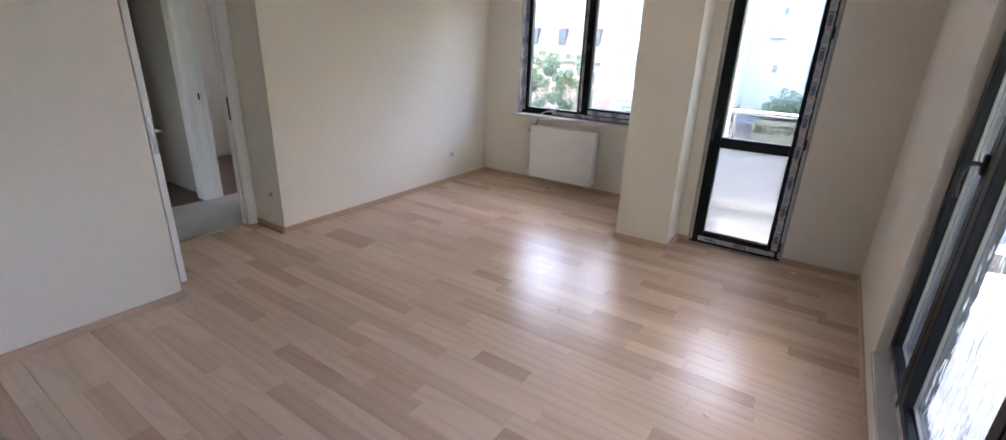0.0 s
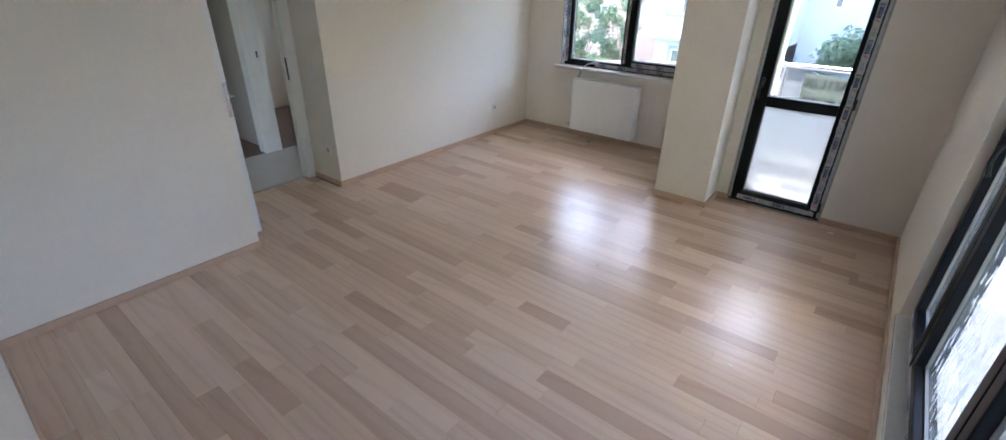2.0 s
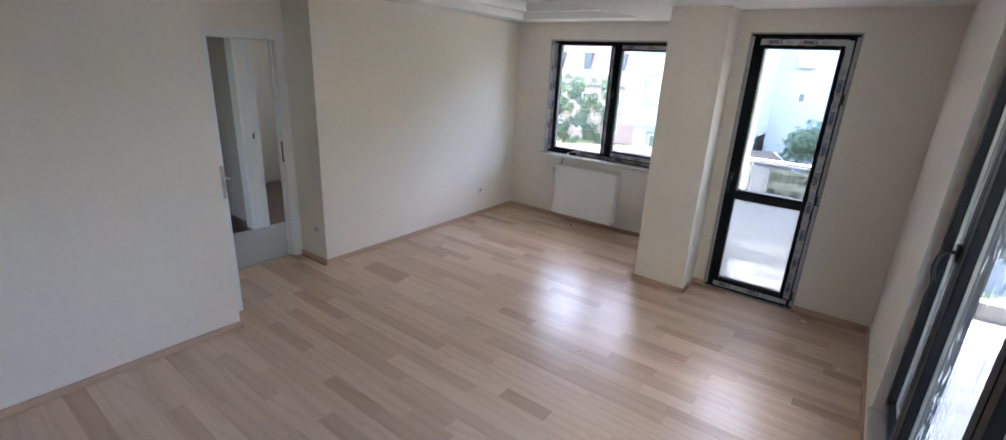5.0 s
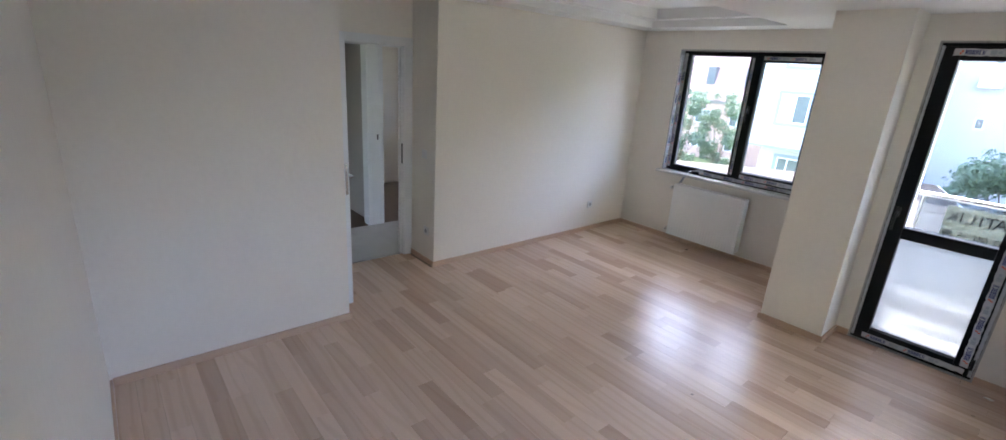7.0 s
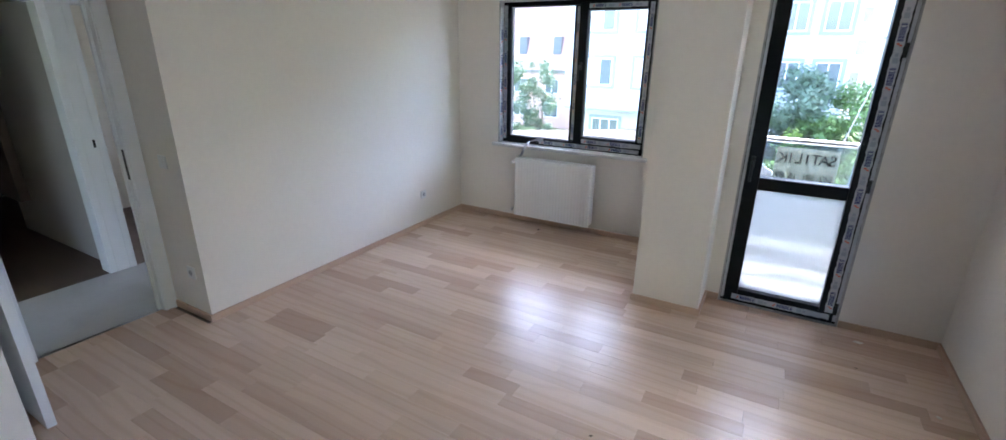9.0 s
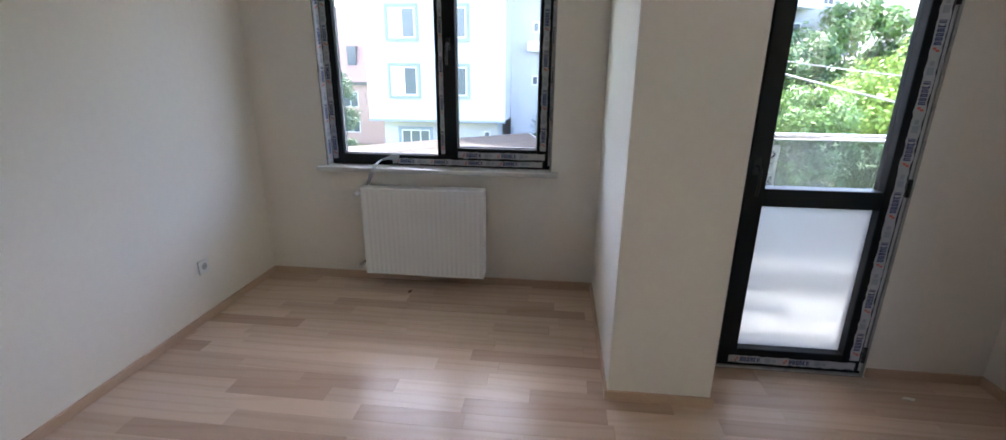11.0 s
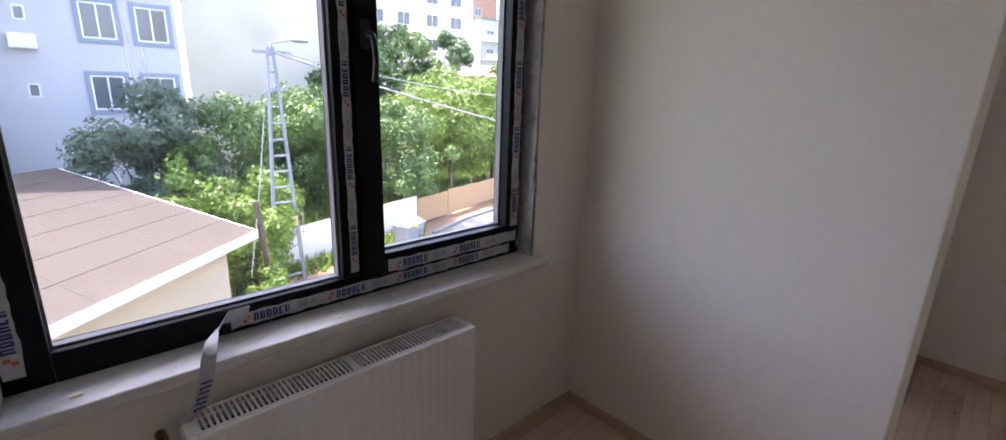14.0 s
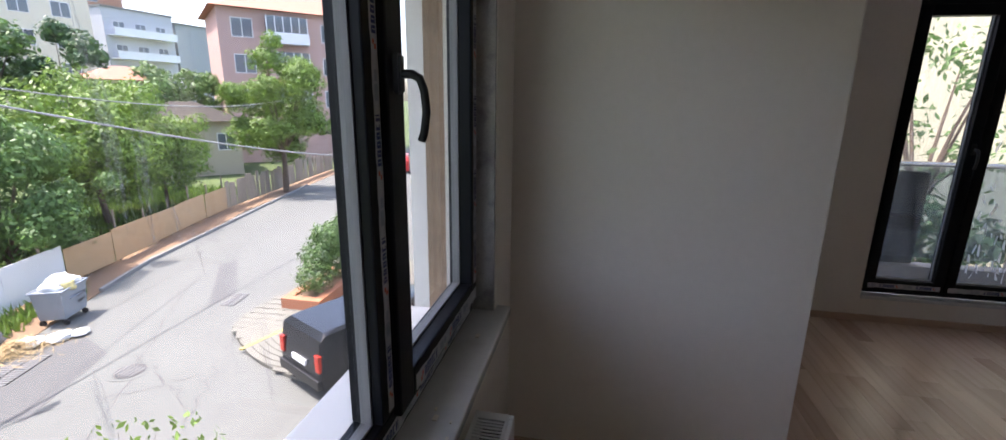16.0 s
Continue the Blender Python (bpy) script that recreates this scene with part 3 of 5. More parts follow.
for i in range(9):
    bm = bmesh.new()
    x, y, r = rnd.uniform(-2.7, -1.4), rnd.uniform(YW - 0.035, YW + 0.03), rnd.uniform(0.004, 0.011)
    box(bm, x - r, x + r, y - r * 0.6, y + r * 0.6, WZ0 + 0.0045, WZ0 + 0.0065 + r * 0.2)
    tagged(part("mortar_crumb", bm, PAPER), "pale mortar crumb on the marble sill", "debris", "crumbs on the sill")

# loose film strip that curls over the sill to the radiator
strip = thing("film_strip", (-2.42, YW - 0.02, WZ0), "loose white printed protective film strip hanging over the sill", "film strip")
path = [(-2.30, fy0 - 0.004, WZ0 + 0.052), (-2.36, fy0 - 0.012, WZ0 + 0.058), (-2.405, YW + 0.0, WZ0 + 0.050), (-2.425, YW - 0.045, WZ0 + 0.024), (-2.44, YW - 0.068, WZ0 - 0.02), (-2.455, YW - 0.072, WZ0 - 0.06), (-2.475, YW - 0.07, WZ0 - 0.095), (-2.495, YW - 0.066, WZ0 - 0.115)]
bm = bmesh.new()
prev = None
for i, q in enumerate(path):
    t = i / (len(path) - 1)
    w = 0.040 - 0.012 * t
    across = Vector((0.25 + 0.75 * min(1, t * 2.2), 0, 1 - 0.9 * min(1, t * 2.2))).normalized() * w
    a, b = bm.verts.new(Vector(q) - across / 2), bm.verts.new(Vector(q) + across / 2)
    if prev:
        bm.faces.new((prev[0], a, b, prev[1]))
    prev = (a, b)
smooth(part("film", bm, TAPE, strip))
bm = bmesh.new()
for i in range(6):
    z = WZ0 - 0.022 - i * 0.012
    x = -2.441 - i * 0.0045
    box(bm, x - 0.012, x + 0.012, YW - 0.0755, YW - 0.0745, z - 0.004, z)
    if i % 2:
        box(bm, x - 0.012, x - 0.008, YW - 0.0755, YW - 0.0745, z - 0.008, z - 0.003)
part("print", bm, INK, strip, "dark blue printed marks")

# balcony door
bd = thing("door_3", ((BX0 + BX1) / 2, YB, 0), "anthracite glazed balcony door with printed protective film, shut", "balcony door", kind="structure")
dy0, dy1 = YB + 0.012, YB + 0.085
boxes("door_frame", ANTHR, bd, (BX0 + 0.012, BX0 + 0.06, dy0, dy1, 0.012, BZ1 - 0.012), (BX1 - 0.06, BX1 - 0.012, dy0, dy1, 0.012, BZ1 - 0.012), (BX0 + 0.06, BX1 - 0.06, dy0, dy1, 0.012, 0.06), (BX0 + 0.06, BX1 - 0.06, dy0, dy1, BZ1 - 0.06, BZ1 - 0.012), bevel=0.004)
ly0 = dy0 - 0.018
lx0, lx1, lz0, lz1, mz = BX0 + 0.035, BX1 - 0.035, 0.035, BZ1 - 0.035, 0.905
leaf = boxes("door_leaf", ANTHR, bd, (lx0, lx0 + 0.085, ly0, dy1 - 0.01, lz0, lz1), (lx1 - 0.085, lx1, ly0, dy1 - 0.01, lz0, lz1), (lx0 + 0.085, lx1 - 0.085, ly0, dy1 - 0.01, lz0, lz0 + 0.085), (lx0 + 0.085, lx1 - 0.085, ly0, dy1 - 0.01, lz1 - 0.085, lz1), (lx0 + 0.085, lx1 - 0.085, ly0, dy1 - 0.01, mz - 0.042, mz + 0.042), bevel=0.005)
for z0, z1, m_ in ((lz0 + 0.085, mz - 0.042, FROST), (mz + 0.042, lz1 - 0.085, GLASS)):
    pane = boxes("pane", m_, leaf, (lx0 + 0.085, lx1 - 0.085, dy0 + 0.03, dy0 + 0.034, z0, z1), label="frosted lower pane" if m_ is FROST else "clear upper pane")
    pane.visible_shadow = False
film_run(leaf, (lx1 - 0.005, ly0 - 0.001, lz0 + 0.06), (0, 0, 1), (-1, 0, 0), O1, lz1 - lz0 - 0.08, 0.052, 11)
film_run(leaf, (lx0 + 0.05, ly0 - 0.001, lz0 + 0.004), (1, 0, 0), (0, 0, 1), O1, lx1 - lx0 - 0.07, 0.045, 12)
film_run(leaf, (lx0 + 0.05, ly0 - 0.001, lz1 - 0.06), (1, 0, 0), (0, 0, 1), O1, lx1 - lx0 - 0.09, 0.05, 13)
film_run(bd, (BX1 - 0.012, dy0 - 0.001, 0.03), (0, 0, 1), (-1, 0, 0), O1, BZ1 - 0.06, 0.022, 14, marks=False)
film_run(bd, (BX0 + 0.034, dy0 - 0.001, 0.03), (0, 0, 1), (-1, 0, 0), O1, BZ1 - 0.06, 0.02, 15, marks=False)
for z in (0.13, 0.97, 1.75):
    bm = bmesh.new()
    cyl(bm, (BX1 - 0.028, ly0 - 0.004, z - 0.04), (BX1 - 0.028, ly0 - 0.004, z + 0.04), 0.009)
    part("hinge", bm, BLACK, bd)
lever(leaf, (lx0 + 0.03, ly0, 1.05), (1, 0, 0), (0, 0, -1), (0, -1, 0))
boxes("masonry_edge", DUSTY, bd, (BX0 - 0.001, BX0 + 0.012, YB + 0.003, dy1, 0.0, BZ1), (BX1 - 0.012, BX1 + 0.001, YB + 0.003, dy1, 0.0, BZ1), (BX0 + 0.012, BX1 - 0.012, YB + 0.003, dy1, BZ1 - 0.012, BZ1 + 0.001), (BX0 + 0.012, BX1 - 0.012, YB + 0.003, dy1, -0.01, 0.012), label="dusty unfinished mortar round the frame")

# tall side window
w2 = thing("window_2", (XR, (RY0 + RY1) / 2, RZ0), "tall anthracite side window with dusty panes", "window", kind="structure")
rx0, rx1 = XR + 0.058, XR + 0.13
muls = (2.50, 1.62)
boxes("window_frame", ANTHR, w2, (rx0, rx1, RY1 - 0.055, RY1 - 0.01, RZ0 + 0.01, RZ1 - 0.01), (rx0, rx1, RY0 + 0.01, RY0 + 0.055, RZ0 + 0.01, RZ1 - 0.01), (rx0, rx1, RY0 + 0.055, RY1 - 0.055, RZ0 + 0.01, RZ0 + 0.07), (rx0, rx1, RY0 + 0.055, RY1 - 0.055, RZ1 - 0.06, RZ1 - 0.01), bevel=0.004)
for y in muls:
    boxes("mullion", ANTHR, w2, (rx0, rx1, y - 0.035, y + 0.035, RZ0 + 0.07, RZ1 - 0.06), bevel=0.004)
ys = [RY1 - 0.055, muls[0], muls[1], RY0 + 0.055]
for i, (a, b) in enumerate(zip(ys, ys[1:])):
    hi, lo = (a - 0.004 if i == 0 else a - 0.012), (b + 0.004 if i == 2 else b + 0.012)
    if i != 2:
        hi, lo = (a + 0.02 if i == 0 else a - 0.004), b - 0.004 if i == 1 else b + 0.004
    z0, z1 = RZ0 + 0.05, RZ1 - 0.04
    sh = boxes("sash", ANTHR, w2, (rx0 - 0.016, rx1 - 0.012, lo, lo + 0.065, z0, z1), (rx0 - 0.016, rx1 - 0.012, hi - 0.065, hi, z0, z1), (rx0 - 0.016, rx1 - 0.012, lo + 0.065, hi - 0.065, z0, z0 + 0.07), (rx0 - 0.016, rx1 - 0.012, lo + 0.065, hi - 0.065, z1 - 0.07, z1), bevel=0.005)
    pane = boxes("pane", WASHED if i == 2 else LIGHTWASH, sh, (rx0 + 0.03, rx0 + 0.034, lo + 0.065, hi - 0.065, z0 + 0.07, z1 - 0.07))
    pane.visible_shadow = i == 2
    boxes("gasket", GASKET, sh, (rx0 + 0.018, rx0 + 0.03, lo + 0.065, lo + 0.072, z0 + 0.07, z1 - 0.07), (rx0 + 0.018, rx0 + 0.03, hi - 0.072, hi - 0.065, z0 + 0.07, z1 - 0.07), (rx0 + 0.018, rx0 + 0.03, lo + 0.072, hi - 0.072, z0 + 0.07, z0 + 0.077))
    if i == 0:
        lever(sh, (rx0 - 0.016, lo + 0.033, 1.27), (0, 1, 0), (0, 0, -1), (-1, 0, 0))
    film_run(sh, (rx0 - 0.017, lo + 0.02, z0 + 0.004), (0, 1, 0), (0, 0, 1), (-1, 0, 0), hi - lo - 0.04, 0.04, 21 + i)
film_run(w2, (rx0 - 0.001, muls[1] + 0.012, RZ0 + 0.1), (0, 0, 1), (0, -1, 0), (-1, 0, 0), RZ1 - RZ0 - 0.2, 0.03, 27)
tagged(boxes("window_sill", MARBLE, None, (XR - 0.012, rx0 + 0.01, RY0, RY1, RZ0 - 0.02, RZ0 + 0.006), bevel=0.004), "white inner ledge under the tall side window", "window sill", "", "structure")
# smeared plaster dust on the side panes
DUST = mat("dried_plaster_smear", (0.72, 0.73, 0.73), 0.9, 20, 0.2, trans=0.6)
rnd = random.Random(8)
bm = bmesh.new()
for i in range(150):
    y, z = rnd.uniform(1.72, 2.38), RZ0 + 0.14 + abs(rnd.gauss(0, 0.5))
    if abs(y - 2.5) < 0.13 or z > 1.9:
        continue
    w, h = rnd.uniform(0.002, 0.008), rnd.uniform(0.008, 0.05)
    tilt = rnd.uniform(-0.4, 0.4)
    vs = [bm.verts.new((rx0 + 0.0285, y + a * w + b * h * tilt, z + b * h)) for a, b in ((-1, -1), (1.3, -0.7), (0.6, 1), (-0.7, 0.8))]
    bm.faces.new(vs)
tagged(part("plaster_smear", bm, DUST, w2), "dried plaster smears on the panes", "", "", "stuff")

# ---- radiator ----
rad = thing("radiator", (-2.09, YW, 0.10), "white enamelled panel radiator on the wall under the window", "radiator")
qx0, qx1, qz0, qz1, qy0, qy1 = -2.502, -1.685, 0.10, 0.705, 5.175, 5.285
bm = bmesh.new()
n = 96
outline = []
for i in range(n + 1):
    x = qx0 + 0.018 + (qx1 - qx0 - 0.036) * i / n
    outline.append((x, qy0 + (0.0005 if i % 4 in (0, 1) else 0.005)))
zs = [qz0 + 0.012, qz0 + 0.03, qz1 - 0.045, qz1 - 0.012]
grid = [[bm.verts.new((x, qy0 + 0.0015 if k in (0, 3) else y, z)) for x, y in outline] for k, z in enumerate(zs)]
for r0, r1 in zip(grid, grid[1:]):
    for i in range(n):
        bm.faces.new((r0[i], r0[i + 1], r1[i + 1], r1[i]))
smooth(part("front_panel", bm, RADWHITE, rad))
boxes("rim", RADWHITE, rad, (qx0, qx0 + 0.02, qy0, qy0 + 0.014, qz0, qz1), (qx1 - 0.02, qx1, qy0, qy0 + 0.014, qz0, qz1), (qx0 + 0.02, qx1 - 0.02, qy0, qy0 + 0.014, qz0, qz0 + 0.014), (qx0 + 0.02, qx1 - 0.02, qy0, qy0 + 0.014, qz1 - 0.014, qz1), bevel=0.004)
for a, b in ((qx0, qx0 + 0.004), (qx1 - 0.004, qx1)):
    boxes("side_panel", RADWHITE, rad, (a, b, qy0 + 0.014, qy1, qz0 + 0.02, qz1))
boxes("back_panel", RADWHITE, rad, (qx0 + 0.01, qx1 - 0.01, qy1 - 0.012, qy1 - 0.002, qz0 + 0.02, qz1 - 0.02))
bars = [(qx0 + 0.004, qx1 - 0.004, qy0 + 0.014, qy0 + 0.022, qz1 - 0.004, qz1), (qx0 + 0.004, qx1 - 0.004, qy1 - 0.012, qy1, qz1 - 0.004, qz1), ((qx0 + qx1) / 2 - 0.012, (qx0 + qx1) / 2 + 0.012, qy0 + 0.022, qy1 - 0.012, qz1 - 0.004, qz1),
        (qx0 + 0.004, qx0 + 0.03, qy0 + 0.022, qy1 - 0.012, qz1 - 0.004, qz1), (qx1 - 0.03, qx1 - 0.004, qy0 + 0.022, qy1 - 0.012, qz1 - 0.004, qz1)]
bars += [(qx0 + 0.036 + i * 0.0125, qx0 + 0.042 + i * 0.0125, qy0 + 0.022, qy1 - 0.012, qz1 - 0.003, qz1 - 0.0005) for i in range(60)]
boxes("top_grille", RADWHITE, rad, *bars)
for a in (qx0 + 0.12, qx1 - 0.16):
    boxes("wall_bracket", CHROME, rad, (a, a + 0.04, qy1 - 0.002, YW, qz0 + 0.1, qz1 - 0.1))
boxes("core", mat("dark_convector_core", (0.05, 0.05, 0.05), 0.8), rad, (qx0 + 0.02, qx1 - 0.02, qy0 + 0.035, qy1 - 0.025, qz0 + 0.05, qz1 - 0.035))
for z in (qz0 + 0.05, qz1 - 0.05):
    bm = bmesh.new()
    cyl(bm, (qx0, qy1 - 0.05, z), (qx0 - 0.035, qy1 - 0.05, z), 0.011)
    cyl(bm, (qx0 - 0.035, qy1 - 0.062, z), (qx0 - 0.035, YW, z), 0.012)
    valve = part("valve", bm, BRASS, rad, "dull brass radiator valve")
    bm = bmesh.new()
    cyl(bm, (qx0 - 0.035, qy1 - 0.062, z), (qx0 - 0.037, qy1 - 0.078, z - 0.002), 0.02, 0.019, 10)
    cyl(bm, (qx0 - 0.037, qy1 - 0.078, z - 0.002), (qx0 - 0.04, qy1 - 0.108, z - 0.004), 0.018, 0.014, 10)
    part("valve_cap", bm, PLASTIC, valve, "white plastic valve cap")

# ---- room door ----
dr = thing("door_1", (XD, 1.63, 0), "white panel-less interior door standing open at a right angle", "door", kind="structure")
boxes("door_casing", DOORWHITE, dr, (XD - 0.0, XD + 0.012, 2.33, 2.408, 0.0, 2.06), (XD, XD + 0.012, 1.55, 1.628, 0, 2.06), (XD, XD + 0.012, 1.628, 2.33, 1.985, 2.06), bevel=0.003)
boxes("door_jamb", DOORWHITE, dr, (XD - 0.11, XD - 0.001, 2.325, 2.359, 0, 1.99), (XD - 0.11, XD - 0.001, 1.621, 1.65, 0, 1.99), (XD - 0.11, XD - 0.001, 1.65, 2.325, 1.985, 2.025), (XD - 0.065, XD - 0.05, 2.31, 2.325, 0, 1.985))
boxes("strike_plate", BLACK, dr, (XD - 0.045, XD - 0.022, 2.3225, 2.326, 0.93, 1.12))
lw = boxes("door_leaf", DOORWHITE, dr, (-3.665, -2.972, 1.452, 1.490, 0.012, 1.985), bevel=0.002)
boxes("lock_plate", CHROME, lw, (-2.9725, -2.970, 1.460, 1.482, 0.90, 1.13))
boxes("keyhole_plate", CHROME, lw, (-3.04, -3.00, 1.490, 1.495, 0.90, 1.12), bevel=0.001)
tube("door_handle", [(-3.02, 1.490, 1.02), (-3.02, 1.537, 1.02), (-3.035, 1.544, 1.02), (-3.14, 1.544, 1.02)], 0.008, CHROME, lw)
tagged(boxes("trim", CHROME, None, (XD - 0.06, XD - 0.03, 1.65, 2.325, 0.0, 0.004)), "thin metal threshold strip", "", "", "structure")


# ---- sockets, switches, scraps ----
def outlet(name, c, n, label, sw=False):
    c, n = Vector(c), Vector(n)
    th = thing(name, c, label, "light switch" if sw else "wall socket")
    u = Vector((0, 0, 1)).cross(n)
    q = Matrix((u, n, Vector((0, 0, 1)))).transposed().to_4x4()
    bm = bmesh.new()
    box(bm, -0.041, 0.041, 0, 0.010, -0.041, 0.041, 0.004)
    bm.transform(Matrix.Translation(c) @ q)
    part("cover_plate", bm, PLASTIC, th)
    bm = bmesh.new()
    if sw:
        box(bm, -0.027, 0.027, 0.010, 0.015, -0.027, 0.027, 0.002)
        bm.transform(Matrix.Translation(c) @ q)
        part("rocker", bm, PLASTIC, th)
    else:
        cyl(bm, (0, 0.0101, 0), (0, 0.011, 0), 0.021, seg=20)
        bm.transform(Matrix.Translation(c) @ q)
        insert = part("socket_well", bm, mat("socket_shadow_grey", (0.45, 0.45, 0.44), 0.5), th)
        for k in (-0.0095, 0.0095):
            bm = bmesh.new()
            cyl(bm, (k, 0.011, 0), (k, 0.0116, 0), 0.003, seg=8)
            bm.transform(Matrix.Translation(c) @ q)
            part("pin_hole", bm, BLACK, insert)
    return th


outlet("wall_socket", (XL, 4.636, 0.335), (1, 0, 0), "white double-pin socket on the cream wall")
outlet("light_switch", (-3.45, 2.412, 1.06), (0, -1, 0), "white light switch beside the door", True)
outlet("wall_socket", (-3.40, 2.412, 0.33), (0, -1, 0), "white socket low beside the door")


def scrap(name, at, r, seed, material, label):
    rnd = random.Random(seed)
    bm = bmesh.new()
    bmesh.ops.create_icosphere(bm, subdivisions=1, radius=r)
    for v in bm.verts:
        v.co = Vector((v.co.x * rnd.uniform(0.5, 1.5), v.co.y * rnd.uniform(0.3, 0.9), max(-r * 0.2, v.co.z * rnd.uniform(0.1, 0.5))))
    bm.transform(Matrix.Translation(Vector(at) + Vector((0, 0, r * 0.2))) @ pose(0, 0, 0, 0, 0, rnd.uniform(0, 180)))
    return tagged(part(name, bm, material), label, "debris")


scrap("paper_scrap", (0.439, 4.32, 0.006), 0.032, 1, PAPER, "crumpled cream paper scrap on the laminate floor")
scrap("wood_chip", (0.247, 2.302, 0.006), 0.018, 2, PAPER, "small pale chip on the laminate floor")
scrap("wood_chip", (0.72, 3.72, 0.006), 0.016, 3, PAPER, "small pale chip on the laminate floor")
scrap("wood_chip", (0.40, 4.0, 0.006), 0.008, 4, BARK, "tiny dark crumb on the laminate floor")
scrap("wood_chip", (-0.75, 2.72, 0.006), 0.009, 5, BARK, "tiny dark crumb on the laminate floor")
scrap("cable_end", (-2.18, 5.12, 0.006), 0.02, 6, BARK, "small dark cable end under the radiator")

# ---- balcony ----
setting("balcony_floor", STONE, (CX1 + 0.06, 2.15, YB + 0.24, 5.72, -0.22, -0.03), (XR + 0.24, 2.15, -0.5, YB + 0.24, -0.22, -0.03), label="pale stone balcony floor and kerb", bevel=0.003)
setting("balcony_kerb", KERB, (CX1 + 0.06, 2.15, 5.55, 5.70, -0.03, 0.12), (1.95, 2.10, -0.5, 5.55, -0.03, 0.12), label="low grey concrete balcony kerb", bevel=0.004)
rail = thing("balcony_railing", (0.8, 5.62, 0.17), "glass balcony railing with a steel top rail", "railing")
tube("top_rail", [(CX1 + 0.08, 5.62, 1.045), (2.03, 5.62, 1.045), (2.03, -0.5, 1.045)], 0.024, CHROME, rail, "brushed steel tube")
for a, b in ((CX1 + 0.10, 1.98),):
    pn = boxes("glass_panel", RAILGLASS, rail, (a, b, 5.612, 5.624, 0.19, 1.02))
    pn.visible_shadow = False
for a, b in ((4.15, 5.55), (2.75, 4.1), (1.35, 2.7), (-0.05, 1.3)):
    pn = boxes("glass_panel", RAILGLASS, rail, (2.024, 2.036, a, b, 0.19, 1.02))
    pn.visible_shadow = False
for x, y in ((CX1 + 0.12, 5.62), (2.03, 5.60), (2.03, 4.125), (2.03, 2.725), (2.03, 1.325)):
    bm = bmesh.new()
    cyl(bm, (x, y, 0.115), (x, y, 1.03), 0.016)
    part("post", bm, CHROME, rail)
ban = thing("sale_banner", (0.02, 5.63, 0.66), "faded for-sale vinyl banner tied outside the balcony glass", "banner")
boxes("sheet", BANNER, ban, (-0.21, 0.245, 5.630, 5.632, 0.655, 0.985))
for words, size, z in (("SATILIK", 0.125, 0.895), ("542 581 15 89", 0.075, 0.745)):
    step = 0.42 / len(words)
    for i, ch in enumerate(words):
        if ch != " ":
            lettering("letter", ch, size, Matrix.Translation((0.02 - (i - (len(words) - 1) / 2) * step, 5.6315, z)) @ pose(0, 0, 0, 90, 0, 180), BANNERINK, ban)
tagged(boxes("sale_board", BLACK, None, (2.04, 2.05, 2.06, 2.46, 0.115, 0.98), bevel=0.002), "dark board back leaning on the side railing glass", "board")

# ---- outdoors: ground, road, pavement ----
G = -4.5


def poly(bm, pts, z0, z1):
    """A prism over a plan polygon."""
    lo, hi = [bm.verts.new((x, y, z0)) for x, y in pts], [bm.verts.new((x, y, z1)) for x, y in pts]
    n = len(pts)
    bm.faces.new(hi)
    bm.faces.new(lo[::-1])
    for i in range(n):
        bm.faces.new((lo[i], lo[(i + 1) % n], hi[(i + 1) % n], hi[i]))


def plan(name, material, pts, z0, z1, label, parent=None):
    bm = bmesh.new()
    poly(bm, pts, z0, z1)
    bmesh.ops.recalc_face_normals(bm, faces=bm.faces[:])
    ob = part(name, bm, material, parent)
    return tagged(ob, label, "", "", "" if parent else "structure")


plan("ground", GRASS, [(-700, -700), (700, -700), (700, 700), (-700, 700)], G - 0.5, G - 0.02, "green garden ground reaching to the horizon")
FA, FB, FC, FD = (-1.5, 18.3), (8.7, 21.3), (19.2, 24.3), (34.0, 26.6)
plan("road", ASPHALT, [(-12, -25), (60, -25), (60, 28.2), (34, 25.6), (19.2, 23.2), (11.2, 20.9), (8.5, 19.9), (3.2, 17.6), (-3, 15.6), (-12, 12)], G - 0.1, G, "sun-bleached grey asphalt street")
plan("verge", EARTH, [(8.5, 19.92), (11.2, 20.92), (19.2, 23.22), (34, 25.62), (34.0, 26.9), (19.2, 24.6), (8.7, 21.6), (-1.5, 18.6), (-3, 15.62), (3.2, 17.62)], G - 0.1, G + 0.015, "dusty soil verge along the fence")
plan("yard", EARTH, [(9.5, 23.2), (19, 25.5), (22, 29), (12, 30)], G - 0.1, G + 0.02, "red-brown bare soil yard behind the fence")


def kerb_line(a, b, label):
    a, b = Vector((*a, 0)), Vector((*b, 0))
    d = b - a
    n = max(1, int(d.length / 0.95))
    u, v = d.normalized(), Vector((-d.y, d.x, 0)).normalized()
    top = thing("kerb", (a.x, a.y, G), label, "kerb", kind="structure")
    for i in range(n):
        bm = bmesh.new()
        box(bm, 0.01, d.length / n - 0.01, -0.06, 0.06, -0.1, 0.12, 0.015)
        bm.transform(Matrix.Translation(a + d * i / n + Vector((0, 0, G))) @ Matrix((u, v, Vector((0, 0, 1)))).transposed().to_4x4())
        part("kerb_stone", bm, KERB, top)


kerb_line((8.6, 19.95), (11.2, 20.95), "worn concrete kerb along the verge")
kerb_line((11.2, 20.95), (26.9, 24.45), "worn concrete kerb along the verge")
kerb_line((-2.8, 15.65), (4.6, 18.2), "worn kerb with faded yellow paint")
